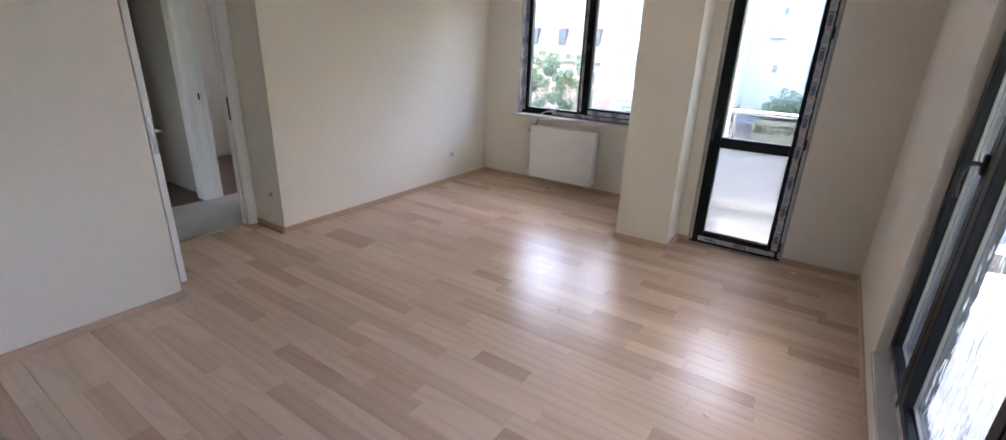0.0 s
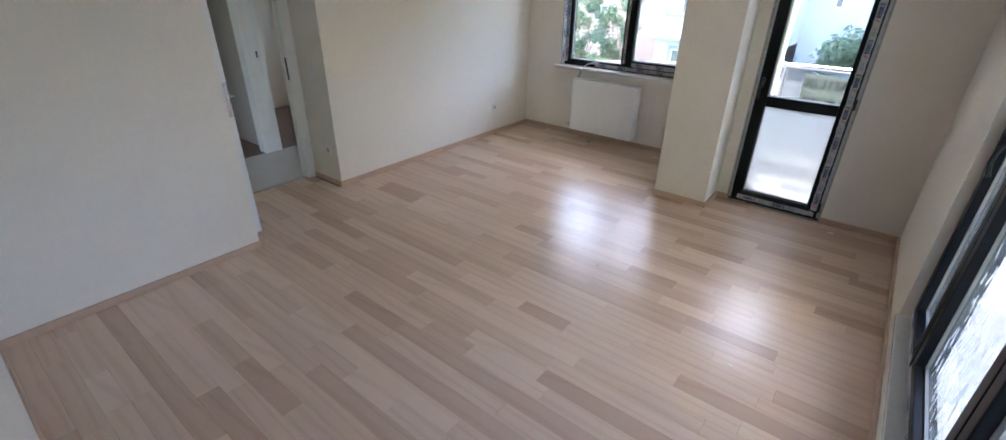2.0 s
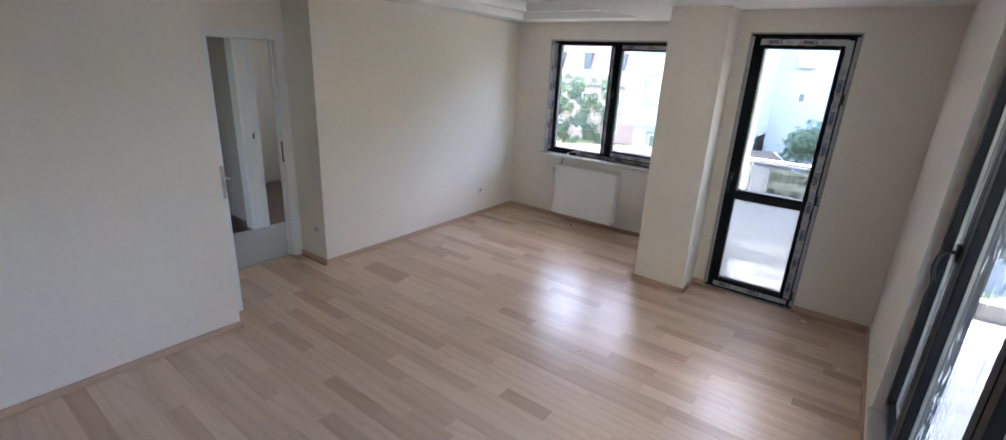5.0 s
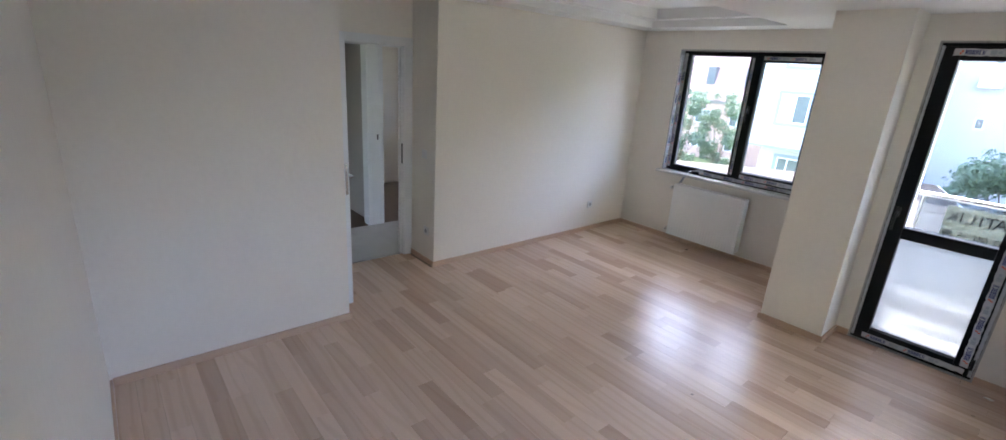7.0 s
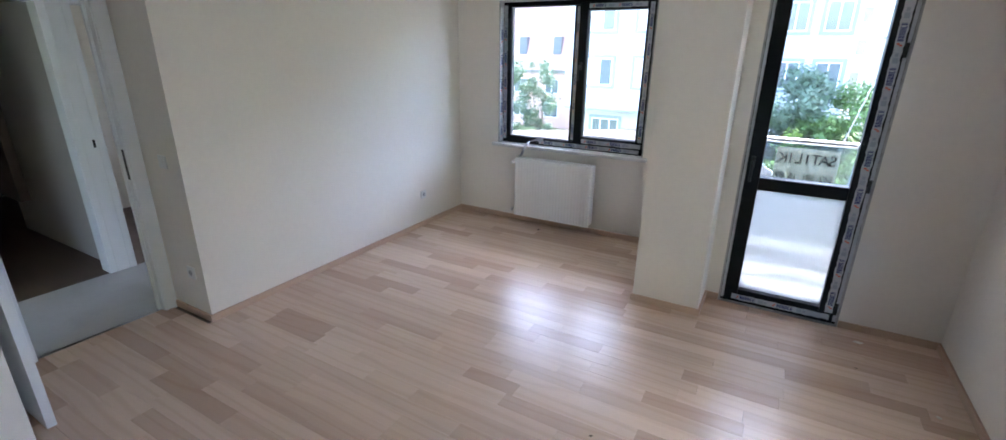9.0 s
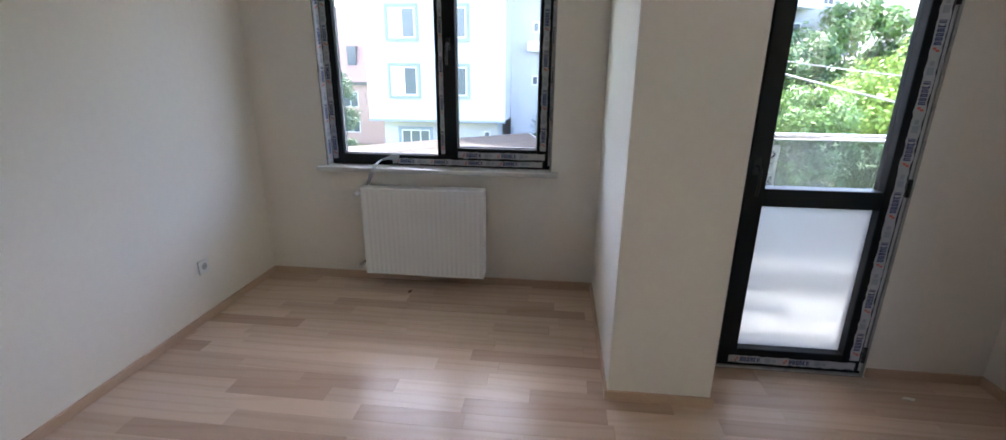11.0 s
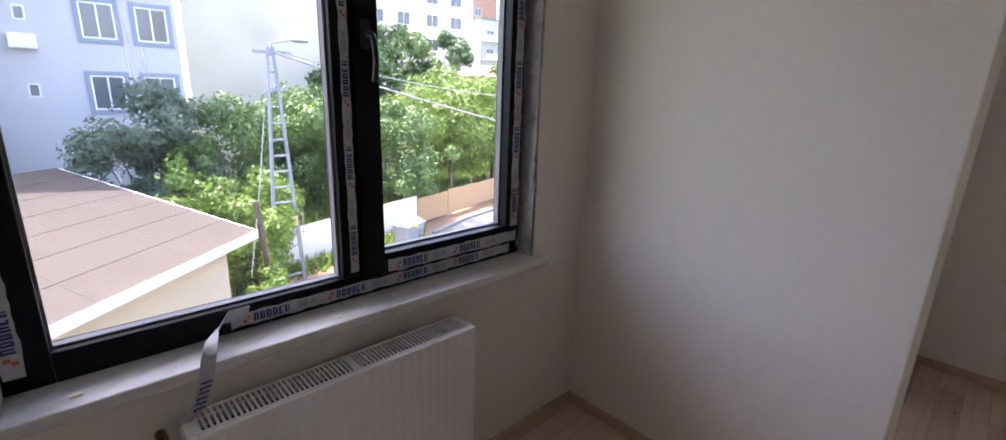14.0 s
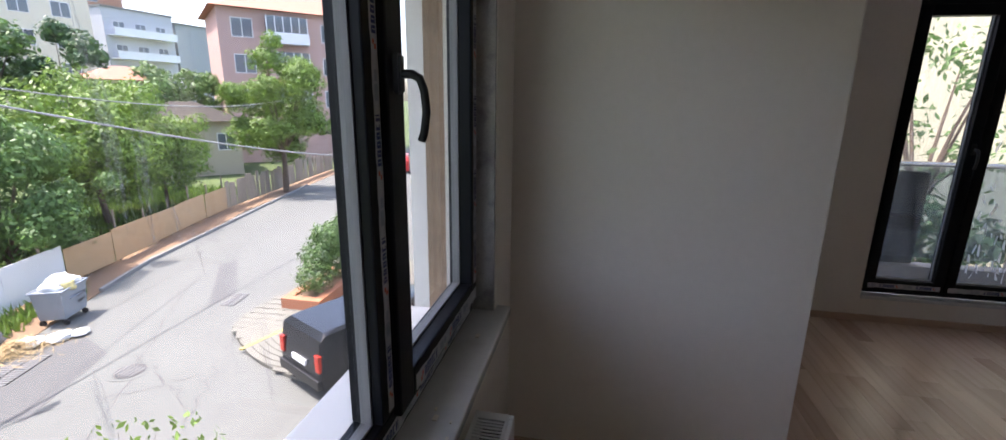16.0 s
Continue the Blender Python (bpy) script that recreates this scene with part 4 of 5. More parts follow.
# block-paved corner with planter
PAV = [(5.55, 11.35), (5.9, 12.3), (6.6, 13.4), (7.3, 14.2), (8.4, 14.4), (9.6, 14.2), (13.5, 14.3), (13.5, 4.0), (6.5, 4.0), (5.2, 9.6)]
pave = plan("pavement", JOINT, PAV, G - 0.1, G + 0.09, "pale block-paved street corner")
rnd = random.Random(3)


def inside(x, y, pts):
    r = False
    for (x0, y0), (x1, y1) in zip(pts, pts[1:] + pts[:1]):
        if (y0 > y) != (y1 > y) and x < (x1 - x0) * (y - y0) / (y1 - y0) + x0:
            r = not r
    return r


bm = bmesh.new()
box(bm, -0.145, 0.145, -0.075, 0.075, 0, 0.022, 0.006)
me = bpy.data.meshes.new("paving_block")
bm.to_mesh(me)
bm.free()
me.materials.append(COBBLE)
count = 0
for i in range(11):
    r = 1.0 + i * 0.34
    na = int(r * 2.4 / 0.32)
    for k in range(na):
        for half in (0, 1):
            a = 1.62 + 2.2 * k / na
            rr = r + half * 0.17
            x, y = 9.4 + rr * math.cos(a) * 1.05, 11.6 + rr * math.sin(a) * 0.78
            if count < 300 and inside(x, y, PAV):
                ob = bpy.data.objects.new("paving_block", me)
                scene.collection.objects.link(ob)
                ob.parent = pave
                ob.matrix_basis = pose(x, y, G + 0.088 + rnd.uniform(0, 0.006), 0, 0, math.degrees(math.atan2(0.78 * math.cos(a), -1.05 * math.sin(a))))
                count += 1
plan("yellow_line", mat("faded_yellow_road_paint", (0.42, 0.33, 0.10), 0.85, 8, 0.25), [(6.26, 13.15), (7.76, 12.66), (9.3, 12.1), (9.3, 12.0), (7.72, 12.56), (6.24, 13.05)], G + 0.09, G + 0.122, "faded yellow line painted across the paving")
# cracks and patches in the asphalt
rnd = random.Random(9)
bm = bmesh.new()
for (x, y), (u, v) in (((2.5, 13.2), (9.5, 17.8)), ((4.2, 12.6), (6.0, 16.2)), ((3.0, 16.0), (5.2, 13.2)), ((6.2, 18.2), (20, 21.0)), ((3.5, 12.2), (7.4, 14.0)), ((1.5, 15.0), (5.2, 17.2))):
    p, q = Vector((x, y, G + 0.003)), Vector((u, v, G + 0.003))
    n = 24
    side = Vector((-(q - p).y, (q - p).x, 0)).normalized()
    pts = [p.lerp(q, i / n) + side * rnd.gauss(0, 0.07) for i in range(n + 1)]
    for a, b in zip(pts, pts[1:]):
        w = rnd.uniform(0.006, 0.02)
        bm.faces.new([bm.verts.new(c) for c in (a - side * w, b - side * w, b + side * w, a + side * w)])
tagged(part("asphalt_cracks", bm, CRACK), "dark irregular cracks in the street surface", "crack", "", "stuff")
PATCH = mat("darker_asphalt_patch", (0.10, 0.099, 0.095), 0.9, 2, 0.15, 0.4)
plan("road_patch", PATCH, [(3.2, 15.3), (5.6, 16.2), (6.3, 17.9), (4.2, 17.6), (2.9, 16.6)], G - 0.05, G + 0.004, "darker repair patch in the street")
plan("road_patch", PATCH, [(8.4, 15.9), (11.5, 18.2), (12.3, 18.1), (9.4, 15.8)], G - 0.05, G + 0.004, "darker repair patch in the street")


def manhole(x, y):
    th = thing("manhole_cover", (x, y, G), "round cast-iron manhole cover set in the street", "manhole cover")
    bm = bmesh.new()
    cyl(bm, (x, y, G - 0.03), (x, y, G + 0.008), 0.42, seg=28)
    part("collar", bm, ASPHALT, th)
    bm = bmesh.new()
    cyl(bm, (x, y, G), (x, y, G + 0.016), 0.31, seg=28)
    lid = part("lid", bm, CRACK, th)
    bm = bmesh.new()
    for i in range(5):
        box(bm, x - 0.2, x + 0.2, y - 0.2 + i * 0.1, y - 0.17 + i * 0.1, G + 0.016, G + 0.022)
    part("rib", bm, KERB, lid)


def drain(x, y, a, w, d):
    th = thing("drain_grate", (x, y, G), "rusty slotted drain grate in the street", "drain")
    m = pose(x, y, G, 0, 0, a)
    bm = bmesh.new()
    box(bm, -w / 2, w / 2, -d / 2, d / 2, -0.05, 0.004)
    bm.transform(m)
    part("pit", bm, BLACK, th)
    bm = bmesh.new()
    n = int(w / 0.09)
    for i in range(n):
        for k in (0, 1):
            box(bm, -w / 2 + i * w / n, -w / 2 + (i + 0.55) * w / n, -d / 2 + k * d / 2 + 0.02, k * d / 2 - 0.02, 0.004, 0.02)
    bm.transform(m)
    part("bars", bm, KERB, th)


manhole(5.05, 14.95)
drain(4.55, 17.5, 18, 1.3, 0.7)
drain(9.0, 15.5, 10, 0.9, 0.45)

# ---- fence ----
fence = thing("fence", (*FB, G), "site fence of white sheets, particle boards and grey planks", "fence", kind="structure")
rnd = random.Random(4)


def panels(a, b, n, h, material, name, gap=0.01, thick=0.02, jitter=0.05):
    a, b = Vector((*a, G)), Vector((*b, G))
    d = b - a
    u, v = d.normalized(), Vector((-d.y, d.x, 0)).normalized()
    for i in range(n):
        bm = bmesh.new()
        box(bm, gap / 2, d.length / n - gap / 2, -thick / 2, thick / 2, 0.12, h + rnd.uniform(-jitter, jitter), 0.003)
        bm.transform(Matrix.Translation(a + d * i / n + v * rnd.uniform(-0.02, 0.02)) @ Matrix((u, v, Vector((0, 0, 1)))).transposed().to_4x4() @ pose(0, 0, 0, rnd.uniform(-2, 2), rnd.uniform(-0.6, 0.6), 0))
        part(name, bm, material, fence)


panels(FA, FB, 5, 1.35, FENCEW, "white_sheet")
panels((8.75, 21.35), FC, 5, 1.25, OSB, "particle_board", 0.02)
panels(FC, FD, 44, 1.55, PLANK, "plank", 0.04, 0.025, 0.16)
for i in range(14):
    t = i / 13
    p = Vector((*FA, G)).lerp(Vector((*FC, G)), t)
    bm = bmesh.new()
    cyl(bm, p + Vector((-0.05, 0.12, 0)), p + Vector((-0.05, 0.12, 1.7 + rnd.uniform(-0.2, 0.3))), 0.045, 0.04, 7)
    part("post", bm, PLANK, fence)

bm = bmesh.new()
for i in range(14):
    box(bm, -0.7 + i * 0.1, -0.63 + i * 0.1, -0.9, 0.9, 0.02 + 0.02 * (i % 2), 0.035 + 0.02 * (i % 2))
box(bm, -0.7, 0.68, -0.9, 0.9, 0.0, 0.022)
bm.transform(pose(0.3, 14.4, G, 8, 0, 35))
tagged(part("corrugated_sheet", bm, FENCEW), "pale corrugated sheet lying beside the street", "metal sheet")

# ---- rubbish container ----
can = thing("waste_container", (6.7, 18.9, G), "dented galvanised street container heaped with rubbish bags", "waste container")
M = pose(6.85, 19.05, G, 0, 0, 22) @ Matrix.Scale(0.86, 4)


def put(name, bm, material, parent, m, label=""):
    bm.transform(m)
    return part(name, bm, material, parent, label)


bm = bmesh.new()
vs = box(bm, -0.62, 0.62, -0.42, 0.42, 0.2, 1.12, 0.02)
for v in bm.verts:
    k = 0.84 + 0.16 * (v.co.z - 0.2) / 0.92
    v.co.x, v.co.y = v.co.x * k, v.co.y * k
put("body", bm, GALV, can, M)
bm = bmesh.new()
for s in ((-0.66, 0.66, -0.46, -0.41), (-0.66, 0.66, 0.41, 0.46), (-0.66, -0.61, -0.41, 0.41), (0.61, 0.66, -0.41, 0.41)):
    box(bm, *s, 1.09, 1.15, 0.01)
put("rim", bm, GALV, can, M)
for x in (-0.45, 0.45):
    for y in (-0.32, 0.32):
        bm = bmesh.new()
        cyl(bm, (x - 0.03, y, 0.09), (x + 0.03, y, 0.09), 0.09, seg=14)
        put("wheel", bm, TYRE, can, M)
bm = bmesh.new()
cyl(bm, (-0.30, -0.45, 0.8), (0.30, -0.45, 0.8), 0.02)
put("handle", bm, GALV, can, M)
for i in range(9):
    bm = bmesh.new()
    box(bm, 0.08 + (i % 5) * 0.09, 0.13 + (i % 5) * 0.09, -0.418, -0.412, 0.72 - (i // 5) * 0.2, 0.82 - (i // 5) * 0.2)
    put("sprayed_mark", bm, BLACK, can, M, "dark sprayed mark")


def lump(name, at, r, seed, material, label, category, flat=0.7):
    rnd = random.Random(seed)
    bm = bmesh.new()
    bmesh.ops.create_icosphere(bm, subdivisions=3, radius=r)
    off = Vector((seed * 3.1, seed * 1.7, 0))
    for v in bm.verts:
        k = 1 + 0.35 * noise.noise(v.co * (2.2 / r) + off) + 0.15 * noise.noise(v.co * (6 / r) + off)
        v.co = Vector((v.co.x * k, v.co.y * k, v.co.z * k * flat))
    bm.transform(Matrix.Translation(at))
    return tagged(smooth(part(name, bm, material)), label, category)


for i, (dx, dy, dz, r, m_) in enumerate(((-0.3, 0, 1.18, 0.26, BAGW), (0.25, 0.1, 1.2, 0.3, BAGW), (-0.05, -0.2, 1.15, 0.24, BAGY), (0.42, -0.15, 1.16, 0.2, BAGW))):
    lump("rubbish_bag", M @ Vector((dx, dy, dz)), r, i + 1, m_, "yellow tied rubbish bag on the container" if m_ is BAGY else "white tied rubbish bag on the container", "rubbish bag")
for i, (x, y, r) in enumerate(((5.9, 18.0, 0.28), (5.5, 18.35, 0.3), (6.2, 17.75, 0.22))):
    lump("foam_waste", (x, y, G + 0.08), r, 20 + i, BAGW, "broken white packing foam on the street", "rubbish", 0.3)
lump("grey_sack", (5.0, 19.3, G + 0.2), 0.5, 31, KERB, "dusty grey sack beside the fence", "sack", 0.5)
lump("grey_sack", (4.3, 18.8, G + 0.15), 0.4, 32, KERB, "dusty grey sack beside the fence", "sack", 0.5)
bm = bmesh.new()
rnd = random.Random(6)
for i in range(900):
    r, a = abs(rnd.gauss(0, 0.5)), rnd.uniform(0, 6.28)
    c = Vector((5.15 + r * math.cos(a), 18.3 + r * math.sin(a) * 0.8, G + 0.02 + max(0, 0.3 - r * 0.35) * rnd.random()))
    d = Vector((rnd.gauss(0, 1), rnd.gauss(0, 1), rnd.gauss(0, 0.3))).normalized() * rnd.uniform(0.05, 0.14)
    w = Vector((0, 0, 1)).cross(d).normalized() * 0.008
    bm.faces.new([bm.verts.new(c + k) for k in (-d - w, d - w, d + w, -d + w)])
tagged(part("straw_heap", bm, STRAW), "heap of dry straw on the verge", "straw", "", "stuff")

# ---- lattice street-light pole ----
pole = thing("street_lamp", (2.2, 18.4, G), "grey lattice steel street-light pole beside the fence", "street lamp")
ZT = 2.35
for k in (-1, 1):
    bm = bmesh.new()
    box(bm, -0.05, 0.05, -0.04, 0.04, 0, 1)
    for v in bm.verts:
        f = v.co.z
        v.co = Vector((2.2 + v.co.x * (1 - 0.4 * f) + k * (0.36 * (1 - f) + 0.07), 18.4 + v.co.y, G + f * (ZT - G)))
    part("leg", bm, GALV, pole)
for i in range(15):
    f = (i + 0.5) / 15
    w, z = 0.36 * (1 - f) + 0.07, G + f * (ZT - G)
    boxes("rung", GALV, pole, (2.2 - w, 2.2 + w, 18.38, 18.42, z, z + 0.05))
tube("lamp_arm", [(2.2, 18.4, ZT - 0.1), (2.25, 18.4, ZT + 0.1), (2.7, 18.3, ZT + 0.2)], 0.03, GALV, pole)
bm = bmesh.new()
bmesh.ops.create_uvsphere(bm, u_segments=16, v_segments=8, radius=1, matrix=Matrix.Translation((2.95, 18.25, ZT + 0.2)) @ Matrix.Diagonal((0.26, 0.11, 0.06, 1)))
smooth(part("lamp_head", bm, KERB, pole, "pale oval lamp head"))
boxes("crossarm", GALV, pole, (1.75, 2.75, 18.36, 18.44, ZT - 0.18, ZT - 0.1))
boxes("warning_plate", BAGY, pole, (2.33, 2.53, 18.33, 18.34, -2.7, -2.4))
bm = bmesh.new()
cyl(bm, (1.2, 16.8, G), (1.05, 17.0, G + 3.0), 0.09, 0.07, 9)
tagged(part("wooden_stake", bm, BARK), "old wooden stump pole beside the street", "pole")


def cable(a, b, sag, r=0.018):
    a, b = Vector(a), Vector(b)
    pts = [a.lerp(b, i / 24) - Vector((0, 0, sag * 4 * (i / 24) * (1 - i / 24))) for i in range(25)]
    tagged(tube("overhead_cable", [tuple(p) for p in pts], r, WIREMAT), "thin overhead cable hung between poles", "cable", "overhead cables")


cable((2.3, 18.35, 2.2), (28, 17.0, -2.2), 0.7, 0.028)
cable((2.6, 18.35, 2.2), (34, 27, 2.2), 1.2)
cable((2.1, 18.35, 2.2), (0.6, 16.4, -3.2), 0.3, 0.012)


# ---- trees ----
def leaf_mesh(name, material, blobs, n, size, seed, droop=0.0):
    """Many small leaf quads gathered in clumps round the given blobs (x, y, z, radius)."""
    rng = np.random.default_rng(seed)
    b = np.array(blobs)
    weight = b[:, 3] ** 2
    k = rng.choice(len(b), n, p=weight / weight.sum())
    d = rng.normal(size=(n, 3))
    d /= np.linalg.norm(d, axis=1)[:, None]
    r = b[k, 3] * (0.55 + 0.5 * rng.random(n) ** 0.7)
    r *= 1 + 0.22 * np.sin(d[:, 0] * 7 + k) * np.sin(d[:, 1] * 6 + 2 * k) + 0.15 * np.sin(d[:, 2] * 9 + k)
    c = b[k, :3] + d * r[:, None] * [1, 1, 0.85]
    u = rng.normal(size=(n, 3)) - [0, 0, droop]
    u -= d * (u * d).sum(1)[:, None] * 0.7
    u /= np.linalg.norm(u, axis=1)[:, None]
    v = np.cross(u, d + rng.normal(size=(n, 3)) * 0.45)
    v /= np.linalg.norm(v, axis=1)[:, None]
    s = size * rng.uniform(0.6, 1.4, n)[:, None]
    verts = np.stack([c - u * s, c + v * s * 0.45, c + u * s, c - v * s * 0.5], 1).reshape(-1, 3)
    faces = np.arange(n * 4).reshape(-1, 4)
    me = bpy.data.meshes.new(name)
    me.from_pydata(verts.tolist(), [], faces.tolist())
    me.materials.append(material)
    return me


def tree(at, height, spread, material, seed, label, trunk=0.35, n=9000, leaf=0.11, category="tree", name="tree"):
    rnd = random.Random(seed)
    th = thing(name, at, label, category)
    base = Vector(at)
    fork = base + Vector((rnd.uniform(-0.2, 0.2), rnd.uniform(-0.2, 0.2), height * trunk))
    blobs, bm = [], bmesh.new()
    tr = 0.035 * height ** 0.8 * min(1, spread / 3)
    cyl(bm, base - Vector((0, 0, 0.1)), fork, tr, tr * 0.7, 9)
    nb = 13
    for i in range(nb):
        a = 6.283 * i / nb * 2.4 + rnd.uniform(-0.4, 0.4)
        f = (i + 0.5) / nb
        rr = spread * rnd.uniform(0.45, 0.8) * (0.35 + 0.65 * math.sin(math.pi * (0.15 + 0.75 * (1 - f))))
        tip = Vector((base.x + rr * math.cos(a), base.y + rr * math.sin(a), base.z + height * (trunk + (0.94 - trunk) * f)))
        mid = fork.lerp(tip, 0.5) + Vector((0, 0, rnd.uniform(-0.1, 0.3)))
        cyl(bm, fork, mid, tr * 0.4, tr * 0.25, 6)
        cyl(bm, mid, tip, tr * 0.25, tr * 0.08, 6)
        blobs.append((*tip, spread * rnd.uniform(0.28, 0.46)))
        for k in range(2):
            o = Vector((rnd.gauss(0, 1), rnd.gauss(0, 1), rnd.gauss(0, 0.7))) * spread * 0.22
            blobs.append((*(tip + o), spread * rnd.uniform(0.14, 0.26)))
    part("trunk", bm, BARK, th)
    ob = new("crown", leaf_mesh("crown", material, blobs, n, leaf, seed, 0.3))
    ob.parent = th
    ob.matrix_parent_inverse = th.matrix_basis.inverted()
    return th


B = "broad leafy bright green tree behind the fence"
D_ = "dense mid-green tree behind the fence"
tree((15.0, 27.0, G), 6.3, 3.9, LEAF_L, 1, B, n=30000, leaf=0.10)
tree((18.6, 27.4, G), 4.9, 2.5, LEAF_L, 2, B, n=16000, leaf=0.09)
tree((8.6, 23.2, G), 5.2, 2.3, LEAF_M, 3, D_, trunk=0.15, n=22000, leaf=0.08)
tree((6.0, 27.0, G), 5.2, 2.2, LEAF_M, 4, D_, trunk=0.12, n=19000, leaf=0.08)
tree((2.2, 24.2, G), 5.1, 2.0, LEAF_M, 5, D_, trunk=0.12, n=17000, leaf=0.08)
tree((1.9, 19.9, G), 3.2, 1.4, LEAF_L, 6, "young bright green tree beside the pole", trunk=0.1, n=7000, leaf=0.08)
tree((24.5, 24.4, G), 8.9, 3.1, LEAF_L, 7, "tall bright green tree beside the street", trunk=0.28, n=26000, leaf=0.105)
tree((11.5, 32.0, G), 8.2, 3.0, LEAF_D, 8, "dark green tree farther back in the garden", n=11000, leaf=0.15)
tree((16.5, 36.0, G), 10.2, 3.4, LEAF_M, 9, "tall tree in the back garden", n=10000, leaf=0.16)
tree((9.5, 31.0, G), 7.2, 2.6, LEAF_D, 10, "dark conifer-like tree in the back garden", trunk=0.15, n=10000, leaf=0.14)
tree((6.8, 30.0, G), 5.3, 3.0, LEAF_M, 11, D_, n=9000, leaf=0.13)
tree((32.5, 41.5, G), 8.2, 2.8, LEAF_M, 12, "round green tree before the far houses", n=8000, leaf=0.17)
tree((36.0, 41.0, G), 8.2, 2.6, LEAF_M, 13, "round green tree before the far houses", n=7000, leaf=0.17)
tree((-0.2, 24.2, G), 5.7, 2.3, LEAF_P, 14, "dense blue-green conifer beside the white building", trunk=0.1, n=16000, leaf=0.09)
tree((1.2, 18.2, G), 2.5, 1.1, LEAF_L, 15, "leafy shrub behind the low house", trunk=0.1, n=6000, leaf=0.07, category="shrub", name="shrub")
tree((0.2, 20.4, G), 3.2, 1.5, LEAF_L, 16, "leafy shrub behind the low house", trunk=0.1, n=8000, leaf=0.08, category="shrub", name="shrub")
tree((1.0, 16.3, G), 1.3, 0.6, LEAF_L, 17, "low shrub at the house corner", trunk=0.1, n=3000, leaf=0.06, category="shrub", name="shrub")
for i, (x, y) in enumerate(((-20.5, 33.5), (-18.2, 33.0), (-16.0, 34.0))):
    tree((x, y, G), 5.8, 1.6, LEAF_P, 20 + i, "slim leafy green tree before the pink house", trunk=0.04, n=7000, leaf=0.08)
tree((12.2, 8.2, G), 3.0, 1.5, LEAF_M, 30, "garden shrub beside the yellow building", trunk=0.1, n=6000, leaf=0.09, category="shrub", name="shrub")
tree((7.0, -0.5, G), 8.2, 1.7, LEAF_M, 31, "thin sparse tree before the yellow building", trunk=0.5, n=1300, leaf=0.07)
tree((6.2, 0.6, G), 4.6, 1.2, LEAF_M, 32, "leafy shrub below the side balcony", trunk=0.2, n=6000, leaf=0.08, category="shrub", name="shrub")
tree((5.2, -0.6, G), 4.8, 1.3, LEAF_D, 33, "leafy shrub below the side balcony", trunk=0.2, n=6000, leaf=0.08, category="shrub", name="shrub")
tree((19.8, 34.0, G), 10.2, 2.0, LEAF_D, 18, "tall dark green tree in the back garden", trunk=0.3, n=7000, leaf=0.15)
# sprigs that reach up below the window
for i, x in enumerate((-1.6, -0.9, -0.2, 0.5)):
    tree((x, 8.6 + 0.25 * i, G), 2.65 + 0.2 * (i % 2), 0.8, LEAF_L, 40 + i, "thin leafy sapling growing below the window", trunk=0.6, n=260, leaf=0.045)
# lawn tufts
rng = np.random.default_rng(2)
n = 16000
c = np.stack([rng.uniform(1, 24, n), rng.uniform(0, 9, n), np.zeros(n)], 1)
c[:, 1] += 20.2 + 0.27 * c[:, 0]
c[:1400, 0] = rng.uniform(-1, 8.5, 1400)
c[:1400, 1] = 18.4 + 0.27 * c[:1400, 0] + rng.normal(-0.1, 0.25, 1400)
c[:, 2] = G
a = rng.uniform(0, 6.28, n)
h = rng.uniform(0.15, 0.5, n)
w = np.stack([np.cos(a), np.sin(a), 0 * a], 1) * 0.05
tip = np.stack([rng.normal(0, 0.12, n), rng.normal(0, 0.12, n), h], 1)
vs = np.stack([c - w, c + w, c + tip], 1).reshape(-1, 3)
me = bpy.data.meshes.new("grass")
me.from_pydata(vs.tolist(), [], np.arange(3 * n).reshape(-1, 3).tolist())
me.materials.append(LEAF_L)
tagged(new("grass", me), "tall unmown bright green grass in the garden", "grass", "", "stuff")


# ---- buildings ----
def opening(parent, o, u, v, x, z, w, h, trim=None, curtain=False, panes=2):
    """A window on a facade: o its origin, u along it, v outward."""
    o, u, v = Vector(o), Vector(u), Vector(v)
    m = Matrix.Translation(o) @ Matrix((u, -v, Vector((0, 0, 1)))).transposed().to_4x4()

    def bx(name, material, par, *specs):
        bm = bmesh.new()
        for s in specs:
            box(bm, *s)
        bm.transform(m)
        return part(name, bm, material, par)

    if trim:
        t = 0.16
        bx("surround", trim, parent, (x - t, x, -0.05, 0.01, z - t, z + h + t), (x + w, x + w + t, -0.05, 0.01, z - t, z + h + t), (x, x + w, -0.05, 0.01, z - t, z), (x, x + w, -0.05, 0.01, z + h, z + h + t))
    f = 0.06
    bars = [(x, x + f, -0.03, 0.02, z, z + h), (x + w - f, x + w, -0.03, 0.02, z, z + h), (x + f, x + w - f, -0.03, 0.02, z, z + f), (x + f, x + w - f, -0.03, 0.02, z + h - f, z + h)]
    for i in range(1, panes):
        c = x + w * i / panes
        bars.append((c - f / 2, c + f / 2, -0.03, 0.02, z + f, z + h - f))
    fr = bx("window", WINWHITE, parent, *bars)
    for i in range(panes):
        a, b = x + w * i / panes, x + w * (i + 1) / panes
        bx("pane", CURTAIN if (curtain and i == 0) else DKGLASS, fr, (a + f / 2, b - f / 2, -0.012, 0.012, z + f, z + h - f))


def house(name, at, label, category="building"):
    return thing(name, at, label, category)


